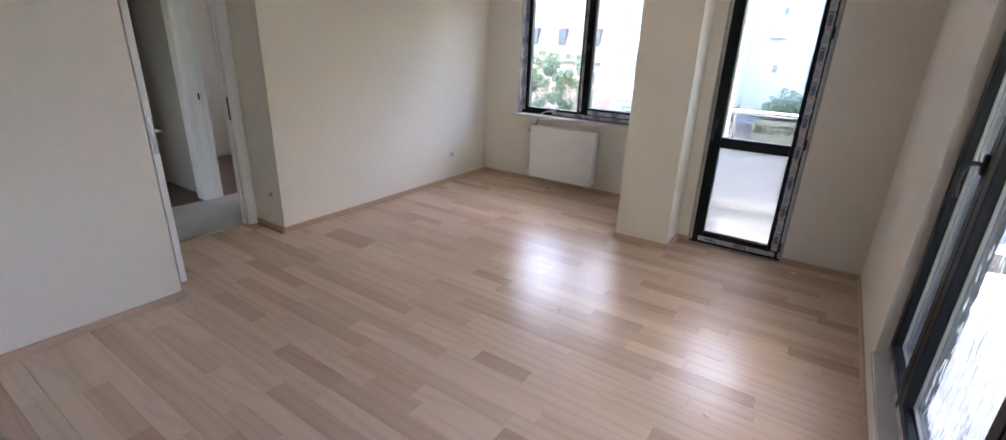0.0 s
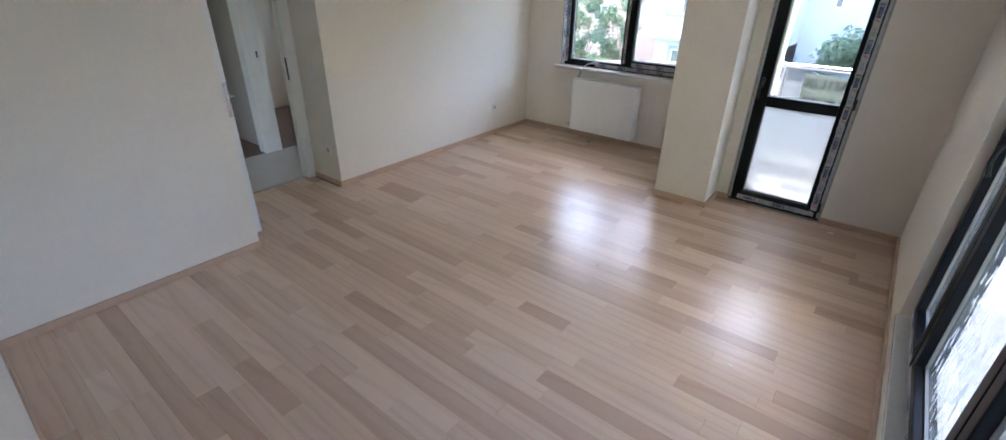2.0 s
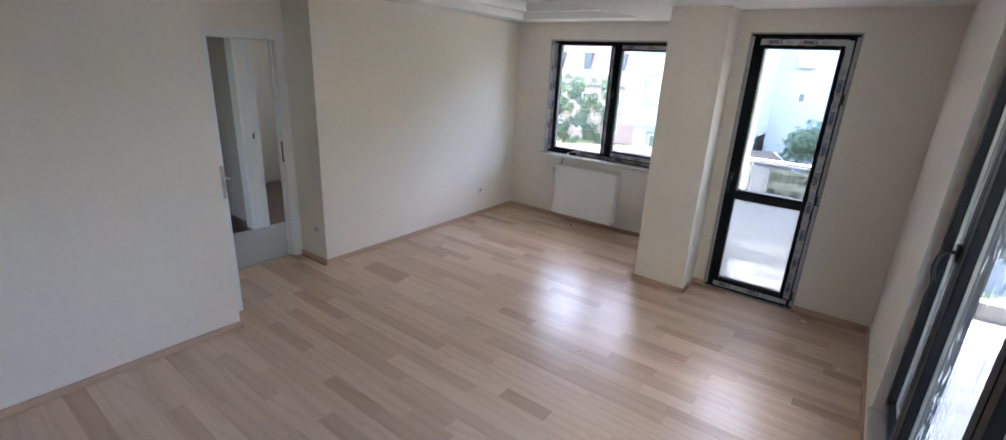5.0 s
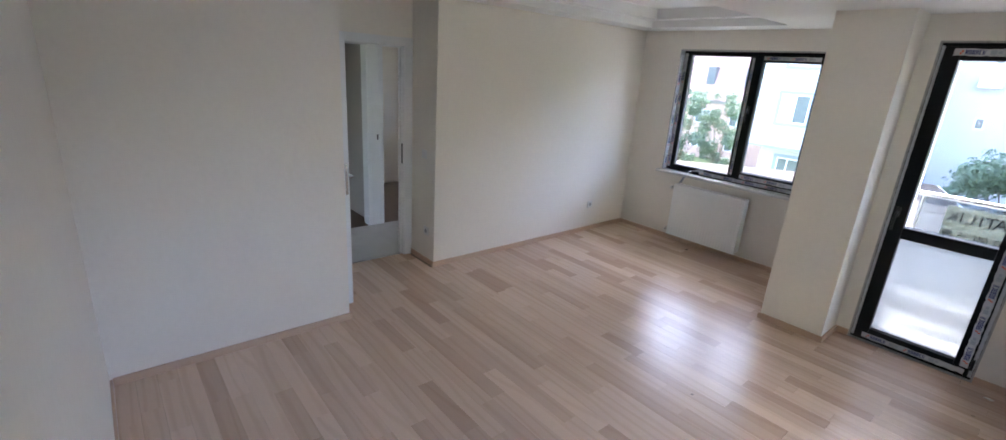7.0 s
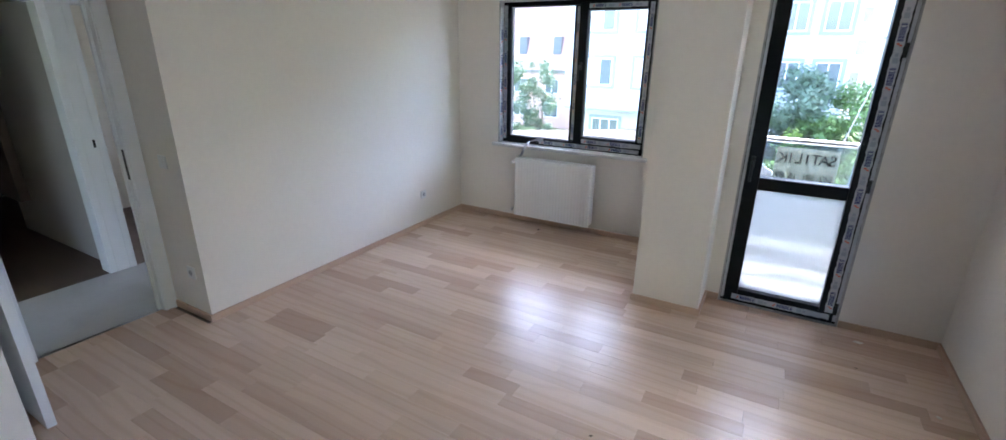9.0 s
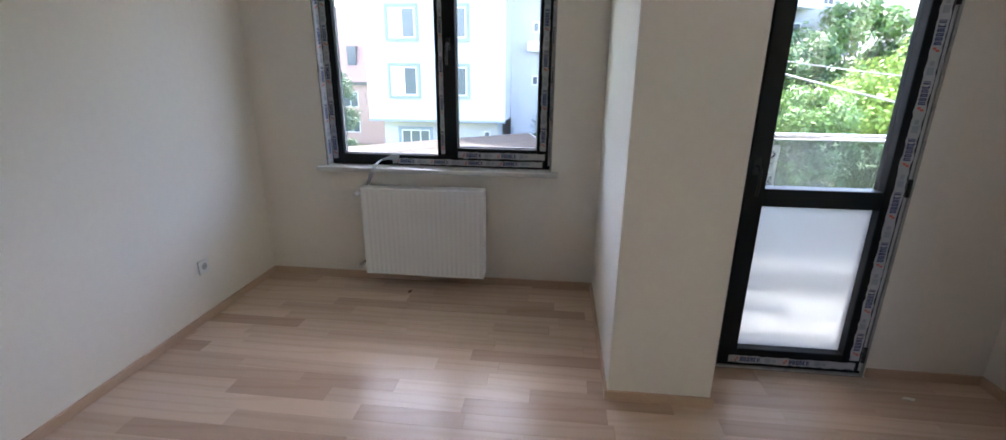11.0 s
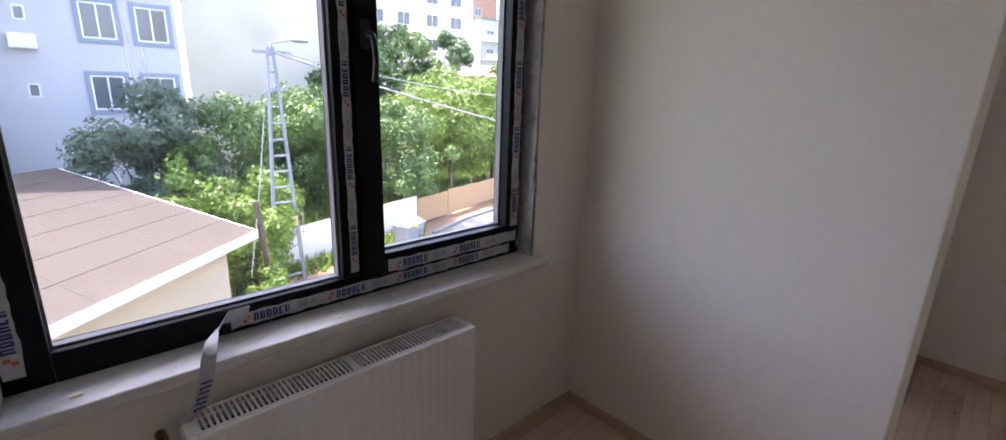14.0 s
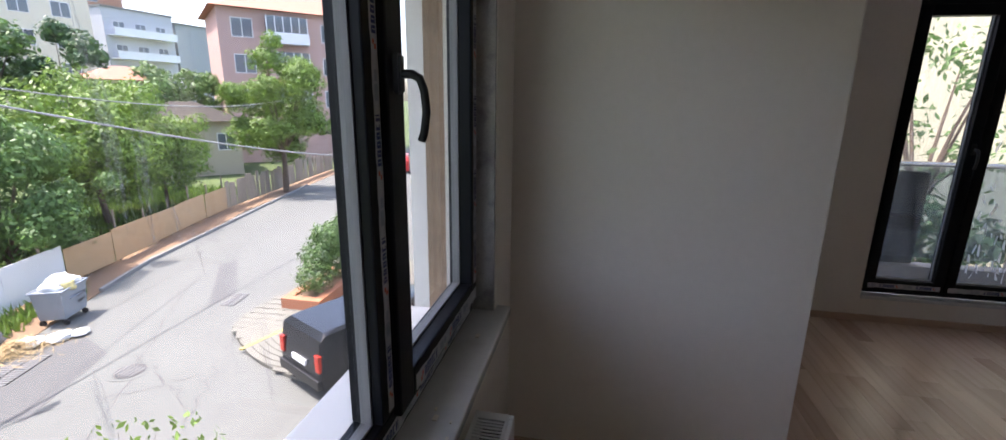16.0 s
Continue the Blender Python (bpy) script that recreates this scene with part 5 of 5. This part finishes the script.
# white apartment block
wb = house("apartment_building", (-7, 26, G), "white rendered apartment block with grey window surrounds")
boxes("wall", WHITEB, wb, (-10.7, -3.84, 26, 40, -1.05, 11.5))
boxes("wall", WHITEB, wb, (-10.2, -4.3, 26.7, 40, G, -1.05))
boxes("wall", WHITEB, wb, (-3.84, 2.1, 29, 40, G, 11.5))
boxes("band", GREYTRIM, wb, (-10.72, -3.82, 25.97, 26.0, -1.12, -1.02))
boxes("roof", ROOFRED, wb, (-11, 2.4, 25.7, 40.3, 11.5, 11.9))
for z in (0.1, 2.75, 5.4, 8.05):
    for x in (-9.45, -7.0 + 0.0):
        opening(wb, (0, 26, 0), (1, 0, 0), (0, -1, 0), x, z + 0.05, 1.3, 1.35, GREYTRIM, curtain=True)
    for x in (-0.95, 0.75):
        opening(wb, (0, 29, 0), (1, 0, 0), (0, -1, 0), x, z + 0.05, 1.05, 1.3, GREYTRIM)
    opening(wb, (0, 29, 0), (1, 0, 0), (0, -1, 0), -2.75, z + 0.5, 0.35, 0.5, None, panes=1)
    opening(wb, (-10.7, 0, 0), (0, 1, 0), (-1, 0, 0), 28.5, z, 0.7, 1.3, None, panes=1)
opening(wb, (0, 26.7, 0), (1, 0, 0), (0, -1, 0), -9.3, -2.9, 1.5, 1.3, GREYTRIM, panes=3)
opening(wb, (0, 26.7, 0), (1, 0, 0), (0, -1, 0), -5.0, -2.1, 0.35, 0.5, None, panes=1)
opening(wb, (0, 29, 0), (1, 0, 0), (0, -1, 0), -1.9, -1.9, 0.5, 0.45, None, panes=1)
tube("rail", [(-3.7, 28.7, -1.6), (-3.7, 28.7, -2.3), (-1.9, 28.7, -2.3), (-1.9, 28.7, -1.6)], 0.035, GREYTRIM, wb)
for x, z in ((-3.0, 2.3), (-2.9, 5.0)):
    boxes("air_conditioner", WINWHITE, wb, (x, x + 0.75, 28.65, 29, z, z + 0.5), bevel=0.02)

# low house with a brown mono-pitch roof
lh = house("low_house", (-3, 15, G), "low cream house with a weathered brown sheet roof", "house")
P0, P1 = Vector((0.72, 16.0, -2.0)), Vector((-7.1, 9.4, -2.0))
Q0, Q1 = Vector((-2.45, 22.9, -1.2)), Vector((-10.3, 16.6, -1.2))
rn = random.Random(7)
for r in range(7):
    for c in range(5):
        def pt(s, t):
            return P0.lerp(P1, s).lerp(Q0.lerp(Q1, s), t)
        s0, s1, t0, t1 = c / 5 + 0.0003, (c + 1) / 5 - 0.0003, r / 7, (r + 1) / 7 + 0.012
        bm = bmesh.new()
        lo = [bm.verts.new(pt(*k) + Vector((0, 0, e))) for k, e in (((s0, t0), 0.008), ((s1, t0), 0.008), ((s1, t1), 0.0), ((s0, t1), 0.0))]
        hi = [bm.verts.new(v.co + Vector((0, 0, 0.025))) for v in lo]
        bm.faces.new(hi)
        bm.faces.new(lo[::-1])
        for i in range(4):
            bm.faces.new((lo[i], lo[(i + 1) % 4], hi[(i + 1) % 4], hi[i]))
        bmesh.ops.recalc_face_normals(bm, faces=bm.faces[:])
        part("roof_sheet", bm, ROOFBR, lh)
bm = bmesh.new()
for a, b in ((P0, P1), (P0, Q0)):
    d = (b - a).normalized()
    n_ = Vector((-d.y, d.x, 0)).normalized() * 0.02
    f = [a + n_, b + n_, b - n_, a - n_]
    lo, hi = [bm.verts.new(v - Vector((0, 0, 0.16))) for v in f], [bm.verts.new(v + Vector((0, 0, 0.03))) for v in f]
    bm.faces.new(hi)
    bm.faces.new(lo[::-1])
    for i in range(4):
        bm.faces.new((lo[i], lo[(i + 1) % 4], hi[(i + 1) % 4], hi[i]))
bmesh.ops.recalc_face_normals(bm, faces=bm.faces[:])
part("fascia", bm, WINWHITE, lh, "white painted eaves board")
ins = [P0.lerp(Q0, 0.06).lerp(P1, 0.07), P1.lerp(Q1, 0.06), Q1, Q0.lerp(P0, 0.04).lerp(Q1, 0.07)]
bm = bmesh.new()
lo = [bm.verts.new((v.x, v.y, G)) for v in ins]
hi = [bm.verts.new((v.x, v.y, v.z - 0.03)) for v in ins]
bm.faces.new(hi)
for i in range(4):
    bm.faces.new((lo[i], lo[(i + 1) % 4], hi[(i + 1) % 4], hi[i]))
bmesh.ops.recalc_face_normals(bm, faces=bm.faces[:])
part("wall", bm, CREAM, lh)


def block(name, corner, ang, w, d, z0, z1, material, label, floors=(), cols=(), roof=None, side=None, sidecols=(), trim=None, size=(1.2, 1.3)):
    """A far building: corner nearest on the left, front along ang degrees, depth behind it."""
    th = house(name, (*corner, z0), label)
    a = radians(ang)
    u, v = Vector((math.cos(a), math.sin(a), 0)), Vector((math.sin(a), -math.cos(a), 0))
    m = Matrix.Translation((*corner, 0)) @ Matrix((u, -v, Vector((0, 0, 1)))).transposed().to_4x4()
    bm = bmesh.new()
    box(bm, 0, w, 0, d, z0, z1)
    put("wall", bm, material, th, m)
    if side:
        bm = bmesh.new()
        box(bm, -0.03, -0.003, 0.02, d, z0, z1)
        box(bm, w + 0.003, w + 0.03, 0.02, d, z0, z1)
        put("side_wall", bm, side, th, m)
    bm = bmesh.new()
    if roof:
        r = 0.6
        lo = [bm.verts.new(k) for k in ((-r, -r, z1), (w + r, -r, z1), (w + r, d + r, z1), (-r, d + r, z1))]
        k = min(w, d) * 0.42
        hi = [bm.verts.new(p) for p in ((k, d / 2, z1 + k * 0.55), (w - k, d / 2, z1 + k * 0.55))]
        for f in ((lo[0], lo[1], hi[1], hi[0]), (lo[1], lo[2], hi[1]), (lo[2], lo[3], hi[0], hi[1]), (lo[3], lo[0], hi[0]), lo[::-1]):
            bm.faces.new(f)
    else:
        box(bm, -0.15, w + 0.15, -0.15, d + 0.15, z1, z1 + 0.25)
    put("roof", bm, roof or KERB, th, m)
    for z in floors:
        for c in cols:
            opening(th, (*corner, 0), u, v, c, z, *size, trim)
        for c in sidecols:
            opening(th, Vector((*corner, 0)) + u * w, -v, u, c, z, *size, trim)
    return th, m


FL = (-3, 0, 2.8, 5.6)
gb, gm = block("apartment_building", (4.0, 37.2), -9, 7.6, 10, G, 13, GREYB, "tall beige apartment block with a blank stained gable")
g2, gm2 = block("apartment_building", (11.6, 36.1), 32, 6.5, 9, G, 13, DKGREYB, "grey apartment side with small white balconies", FL + (8.4,), (4.6,))
for z in (-0.3, 2.5, 5.3, 8.1):
    bm = bmesh.new()
    box(bm, 1.0, 3.4, -0.9, 0, z - 0.1, z + 0.05)
    box(bm, 1.0, 3.4, -0.9, -0.82, z + 0.05, z + 0.9)
    put("balcony", bm, WINWHITE, g2, gm2)
    opening(g2, (11.6, 36.1, 0), (math.cos(radians(32)), math.sin(radians(32)), 0), (math.sin(radians(32)), -math.cos(radians(32)), 0), 1.5, z, 1.4, 1.9)
pk, pm = block("apartment_building", (35.2, 37.0), -44, 15, 10, G, 8.8, PINKB, "salmon pink apartment house with a tiled hip roof", (0.4, 3.4, 6.4), (1.0, 8.5), ROOFRED, size=(1.7, 1.6))
for z in (0.1, 3.1, 6.1):
    bm = bmesh.new()
    box(bm, 3.6, 7.2, -1.0, 0, z - 0.1, z + 0.85)
    put("balcony", bm, WINWHITE if z > 4 else PINKB, pk, pm)
    bm = bmesh.new()
    box(bm, 3.7, 7.1, -0.9, -0.02, z + 0.85, z + 2.2)
    put("glazing", bm, DKGLASS, pk, pm)
    bm = bmesh.new()
    for i in range(6):
        box(bm, 3.65 + i * 0.68, 3.72 + i * 0.68, -0.95, -0.88, z + 0.85, z + 2.2)
    put("glazing_bars", bm, WINWHITE, pk, pm)
fh, fm = block("far_house", (54, 70), -6, 10, 10, G, 12.6, WHITEB, "white far apartment house with balconies", (0.5, 3.5, 6.5, 9.5), (1.2, 4.2, 7.2), size=(1.6, 1.5))
for z in (3.2, 6.2, 9.2):
    bm = bmesh.new()
    box(bm, 0.4, 9.4, -1.4, 0, z - 0.15, z)
    box(bm, 0.4, 9.4, -1.4, -1.3, z, z + 0.9)
    put("balcony", bm, WINWHITE, fh, fm)
block("far_house", (64.5, 69), -6, 10, 10, G, 11.8, DKGREYB, "grey far apartment house side")
block("far_house", (58, 95), -8, 20, 10, G, 24, BRICKB, "unfinished brick tower far behind", (8, 11, 14, 17, 20), (2, 6, 10, 14), size=(1.8, 1.6))
block("far_house", (27.5, 62), -10, 16, 10, G, 14, GREYB, "beige far apartment house", (3, 6, 9, 11.8), (1.5, 5, 9, 12.5), size=(1.7, 1.5))
block("far_house", (18, 58), -14, 7, 10, G, 18, WHITEB, "white far apartment tower", (2, 5, 8, 11, 14), (1, 3, 5), size=(1.0, 1.6))
block("far_house", (40, 80), -8, 12, 10, G, 19, WHITEB, "pale far apartment house", (4, 7, 10, 13, 16), (1.5, 4.5, 8), size=(1.4, 1.5))
block("far_house", (3.2, 58), 0, 5.5, 8, G, 7.5, WHITEB, "narrow white far house with a red roof", (-1, 1.8, 4.6), (0.6, 3.2), ROOFRED, size=(1.6, 1.4))
block("far_house", (1.0, 75), 0, 9, 8, G, 14, PINKB, "pale pinkish far apartment house", (4, 7, 10), (0.6, 3.2), size=(1.6, 1.4))
block("small_house", (29.5, 43.5), -20, 5.2, 5, G, 2.6, GREYB, "small grey house with a red tiled roof", (0.6,), (0.8,), ROOFRED, size=(1.2, 1.3))
block("low_shed", (25.6, 36.6), -42, 6.6, 6, G, -0.4, CREAM, "low shed with a brown roof behind the trees", (-2.6,), (1.0, 5.0), ROOFBR)
lp, lm = block("pink_house", (-30, 40), 0, 15, 10, G, 0.1, PINKB, "pale pink house with a steep mansard roof", (-3.6, -1.6), (2.0, 5.5, 8.6, 11.6), size=(1.3, 1.2))
bm = bmesh.new()
vs = box(bm, -0.4, 15.4, -0.3, 10, 0.35, 6.0)
for v in vs:
    if v.co.z > 3:
        v.co.y += 2.0
put("mansard", bm, mat("pale_pink_shingle", (0.40, 0.25, 0.22), 0.8, 3, 0.1), lp, lm)
bm = bmesh.new()
for x in (2.5, 6.2, 9.0, 12.2):
    box(bm, x, x + 0.7, 0.1, 1.5, 1.6, 3.0)
put("dormer", bm, DKGLASS, lp, lm)
block("yellow_building", (10.5, 3.2), -100, 16, 12, G, 12, YELLOWB, "pale yellow apartment building beside the garden", (-2, 1, 4), (9, 12), size=(1.0, 1.1))
block("white_building", (11.5, 5.2), -96, 1.8, 9, G, 12, WHITEB, "white tiled building edge beside the yellow one")
setting("garden_wall", PINKB, (6.5, 13.5, 3.6, 3.9, G, G + 1.1), label="low pink garden wall")

# planter with hedge at the street corner
pl = thing("planter", (9.5, 13.1, G), "brick planter with a clipped green hedge", "planter")
boxes("planter_wall", TERRA, pl, (8.55, 13.2, 12.4, 12.65, G + 0.09, G + 0.42), (8.55, 8.8, 12.65, 13.6, G + 0.09, G + 0.42), (8.8, 13.2, 13.35, 13.6, G + 0.09, G + 0.42), bevel=0.01)
boxes("soil", EARTH, pl, (8.8, 13.2, 12.65, 13.35, G + 0.09, G + 0.36))
ob = new("hedge", leaf_mesh("hedge", LEAF_M, [(9.25 + i * 0.42, 12.95 + 0.1 * (i % 2), G + 0.85 + 0.5 * (i % 3), 0.52) for i in range(9)], 12000, 0.05, 55))
ob.parent = pl
ob.matrix_parent_inverse = pl.matrix_basis.inverted()


# ---- vehicles ----
def vehicle(name, m, L, Wd, Ht, paint, label, boxy):
    th = thing(name, m.translation, label, "van" if boxy else "car")
    side = [(0.02, 0.45), (0.0, 0.62), (0.03, 1.0), (0.10, Ht - 0.14), (0.22, Ht - 0.02), (0.5, Ht), (L * 0.62, Ht), (L * 0.70, Ht - 0.06), (L * 0.82, 1.12), (L - 0.25, 0.98), (L - 0.02, 0.75), (L, 0.4), (L - 0.08, 0.25), (0.1, 0.25)]
    if not boxy:
        side = [(0.02, 0.5), (0.0, 0.75), (0.12, 0.95), (0.45, Ht - 0.05), (0.9, Ht), (L * 0.55, Ht - 0.02), (L * 0.74, 0.98), (L - 0.25, 0.85), (L - 0.02, 0.65), (L, 0.4), (L - 0.08, 0.22), (0.1, 0.22)]
    bm = bmesh.new()
    rows = []
    for t, inset in ((-1, 0.10), (-0.9, 0.02), (0.9, 0.02), (1, 0.10)):
        row = []
        for x, z in side:
            k = 1 - 0.13 * max(0, (z - 1.0)) / (Ht - 1.0)
            xx = min(max(x, inset), L - inset) if abs(t) == 1 else x
            zz = min(z, Ht - inset * 0.6) if abs(t) == 1 else z
            row.append(bm.verts.new((xx, t * Wd / 2 * k, zz)))
        rows.append(row)
    n = len(side)
    for a, b in zip(rows, rows[1:]):
        for i in range(n):
            bm.faces.new((a[i], a[(i + 1) % n], b[(i + 1) % n], b[i]))
    bm.faces.new(rows[0])
    bm.faces.new(rows[-1][::-1])
    bmesh.ops.recalc_face_normals(bm, faces=bm.faces[:])
    body = put("body", bm, paint, th, m)
    bm = bmesh.new()
    box(bm, 0.028, 0.05, -Wd * 0.38, Wd * 0.38, 1.12, Ht - 0.22, 0.01)
    bm.transform(pose(0, 0, 0, 0, 2.5, 0))
    put("rear_window", bm, CARGLASS, body, m)
    for s in (-1, 1):
        bm = bmesh.new()
        kk = 1 - 0.13 * 0.55
        for a, b in ((0.4, L * 0.33), (L * 0.34, L * 0.52), (L * 0.53, L * 0.72)):
            box(bm, a + 0.03, b - 0.03, s * (Wd / 2 * kk - 0.02), s * (Wd / 2 * kk + 0.008), 1.12, Ht - 0.28, 0.01)
        put("side_window", bm, CARGLASS, body, m)
        bm = bmesh.new()
        box(bm, -0.012, 0.08, s * (Wd / 2 - 0.2), s * (Wd / 2 - 0.05), 0.72, 1.08, 0.01)
        put("tail_light", bm, REDLIGHT, th, m)
        for x in (0.85, L - 0.85):
            bm = bmesh.new()
            cyl(bm, (x, s * (Wd / 2 - 0.2), 0.32), (x, s * (Wd / 2 + 0.005), 0.32), 0.32, seg=20)
            tyre = put("wheel", bm, TYRE, th, m)
            bm = bmesh.new()
            cyl(bm, (x, s * (Wd / 2), 0.32), (x, s * (Wd / 2 + 0.012), 0.32), 0.19, seg=16)
            put("rim", bm, GALV, tyre, m)
    bm = bmesh.new()
    box(bm, -0.06, 0.12, -Wd * 0.47, Wd * 0.47, 0.34, 0.56, 0.03)
    put("bumper", bm, BLACK if boxy else paint, th, m)
    bm = bmesh.new()
    box(bm, -0.03, 0.03, -0.26, 0.26, 0.72, 0.84, 0.004)
    put("number_plate", bm, PLATE, th, m)
    return th


vehicle("van", pose(5.15, 10.75, G + 0.005, 0, 0, -28), 4.4, 1.62, 1.5, CARBLACK, "parked black passenger van on the paved corner", True)
vehicle("car", pose(33.5, 20.5, G, 0, 0, 20), 4.1, 1.7, 1.45, REDPAINT, "small red car parked down the street", False)

# ---- floor strips ----
flr = setting("floor", SUBFLOOR, (XD - 0.05, XR, -3.0, YB, -0.08, 0.0), (XL, CX0, YB, YW, -0.08, 0.0), (CX1, XR, YB, YB + 0.01, -0.08, 0.0), label="pale oak two-strip laminate floor with dark joints")
rnd = random.Random(31)
strips = {}
W = 0.1


def strip_mesh(length, width):
    key = (round(length, 3), round(width, 3))
    if key not in strips:
        bm = bmesh.new()
        box(bm, 0.0004, length - 0.0004, 0.0004, width - 0.0004, 0.0005, 0.006)
        me = bpy.data.meshes.new("plank")
        bm.to_mesh(me)
        bm.free()
        me.materials.append(LAM)
        strips[key] = me
    return strips[key]


rest = []
y = -3.02
while y < YW - 0.001:
    w = min(W, YW - y)
    x0, x1 = (XD - 0.03 if 1.4 < y + w / 2 < 2.41 else XL if y + w / 2 > 2.41 else XN if y + w > YK + 0.005 else -0.28), (XR if y + w / 2 < YB else CX0)
    x = x0 - rnd.uniform(0, 0.9)
    while x < x1:
        ln = rnd.choice((0.32, 0.48, 0.48, 0.64, 0.96, 1.28))
        a, b = max(x, x0), min(x + ln, x1)
        x += ln
        if b - a < 0.02:
            continue
        ob = bpy.data.objects.new("plank", strip_mesh(b - a, w))
        scene.collection.objects.link(ob)
        ob.parent = flr
        ob.location = (a, y, 0)
    y += W
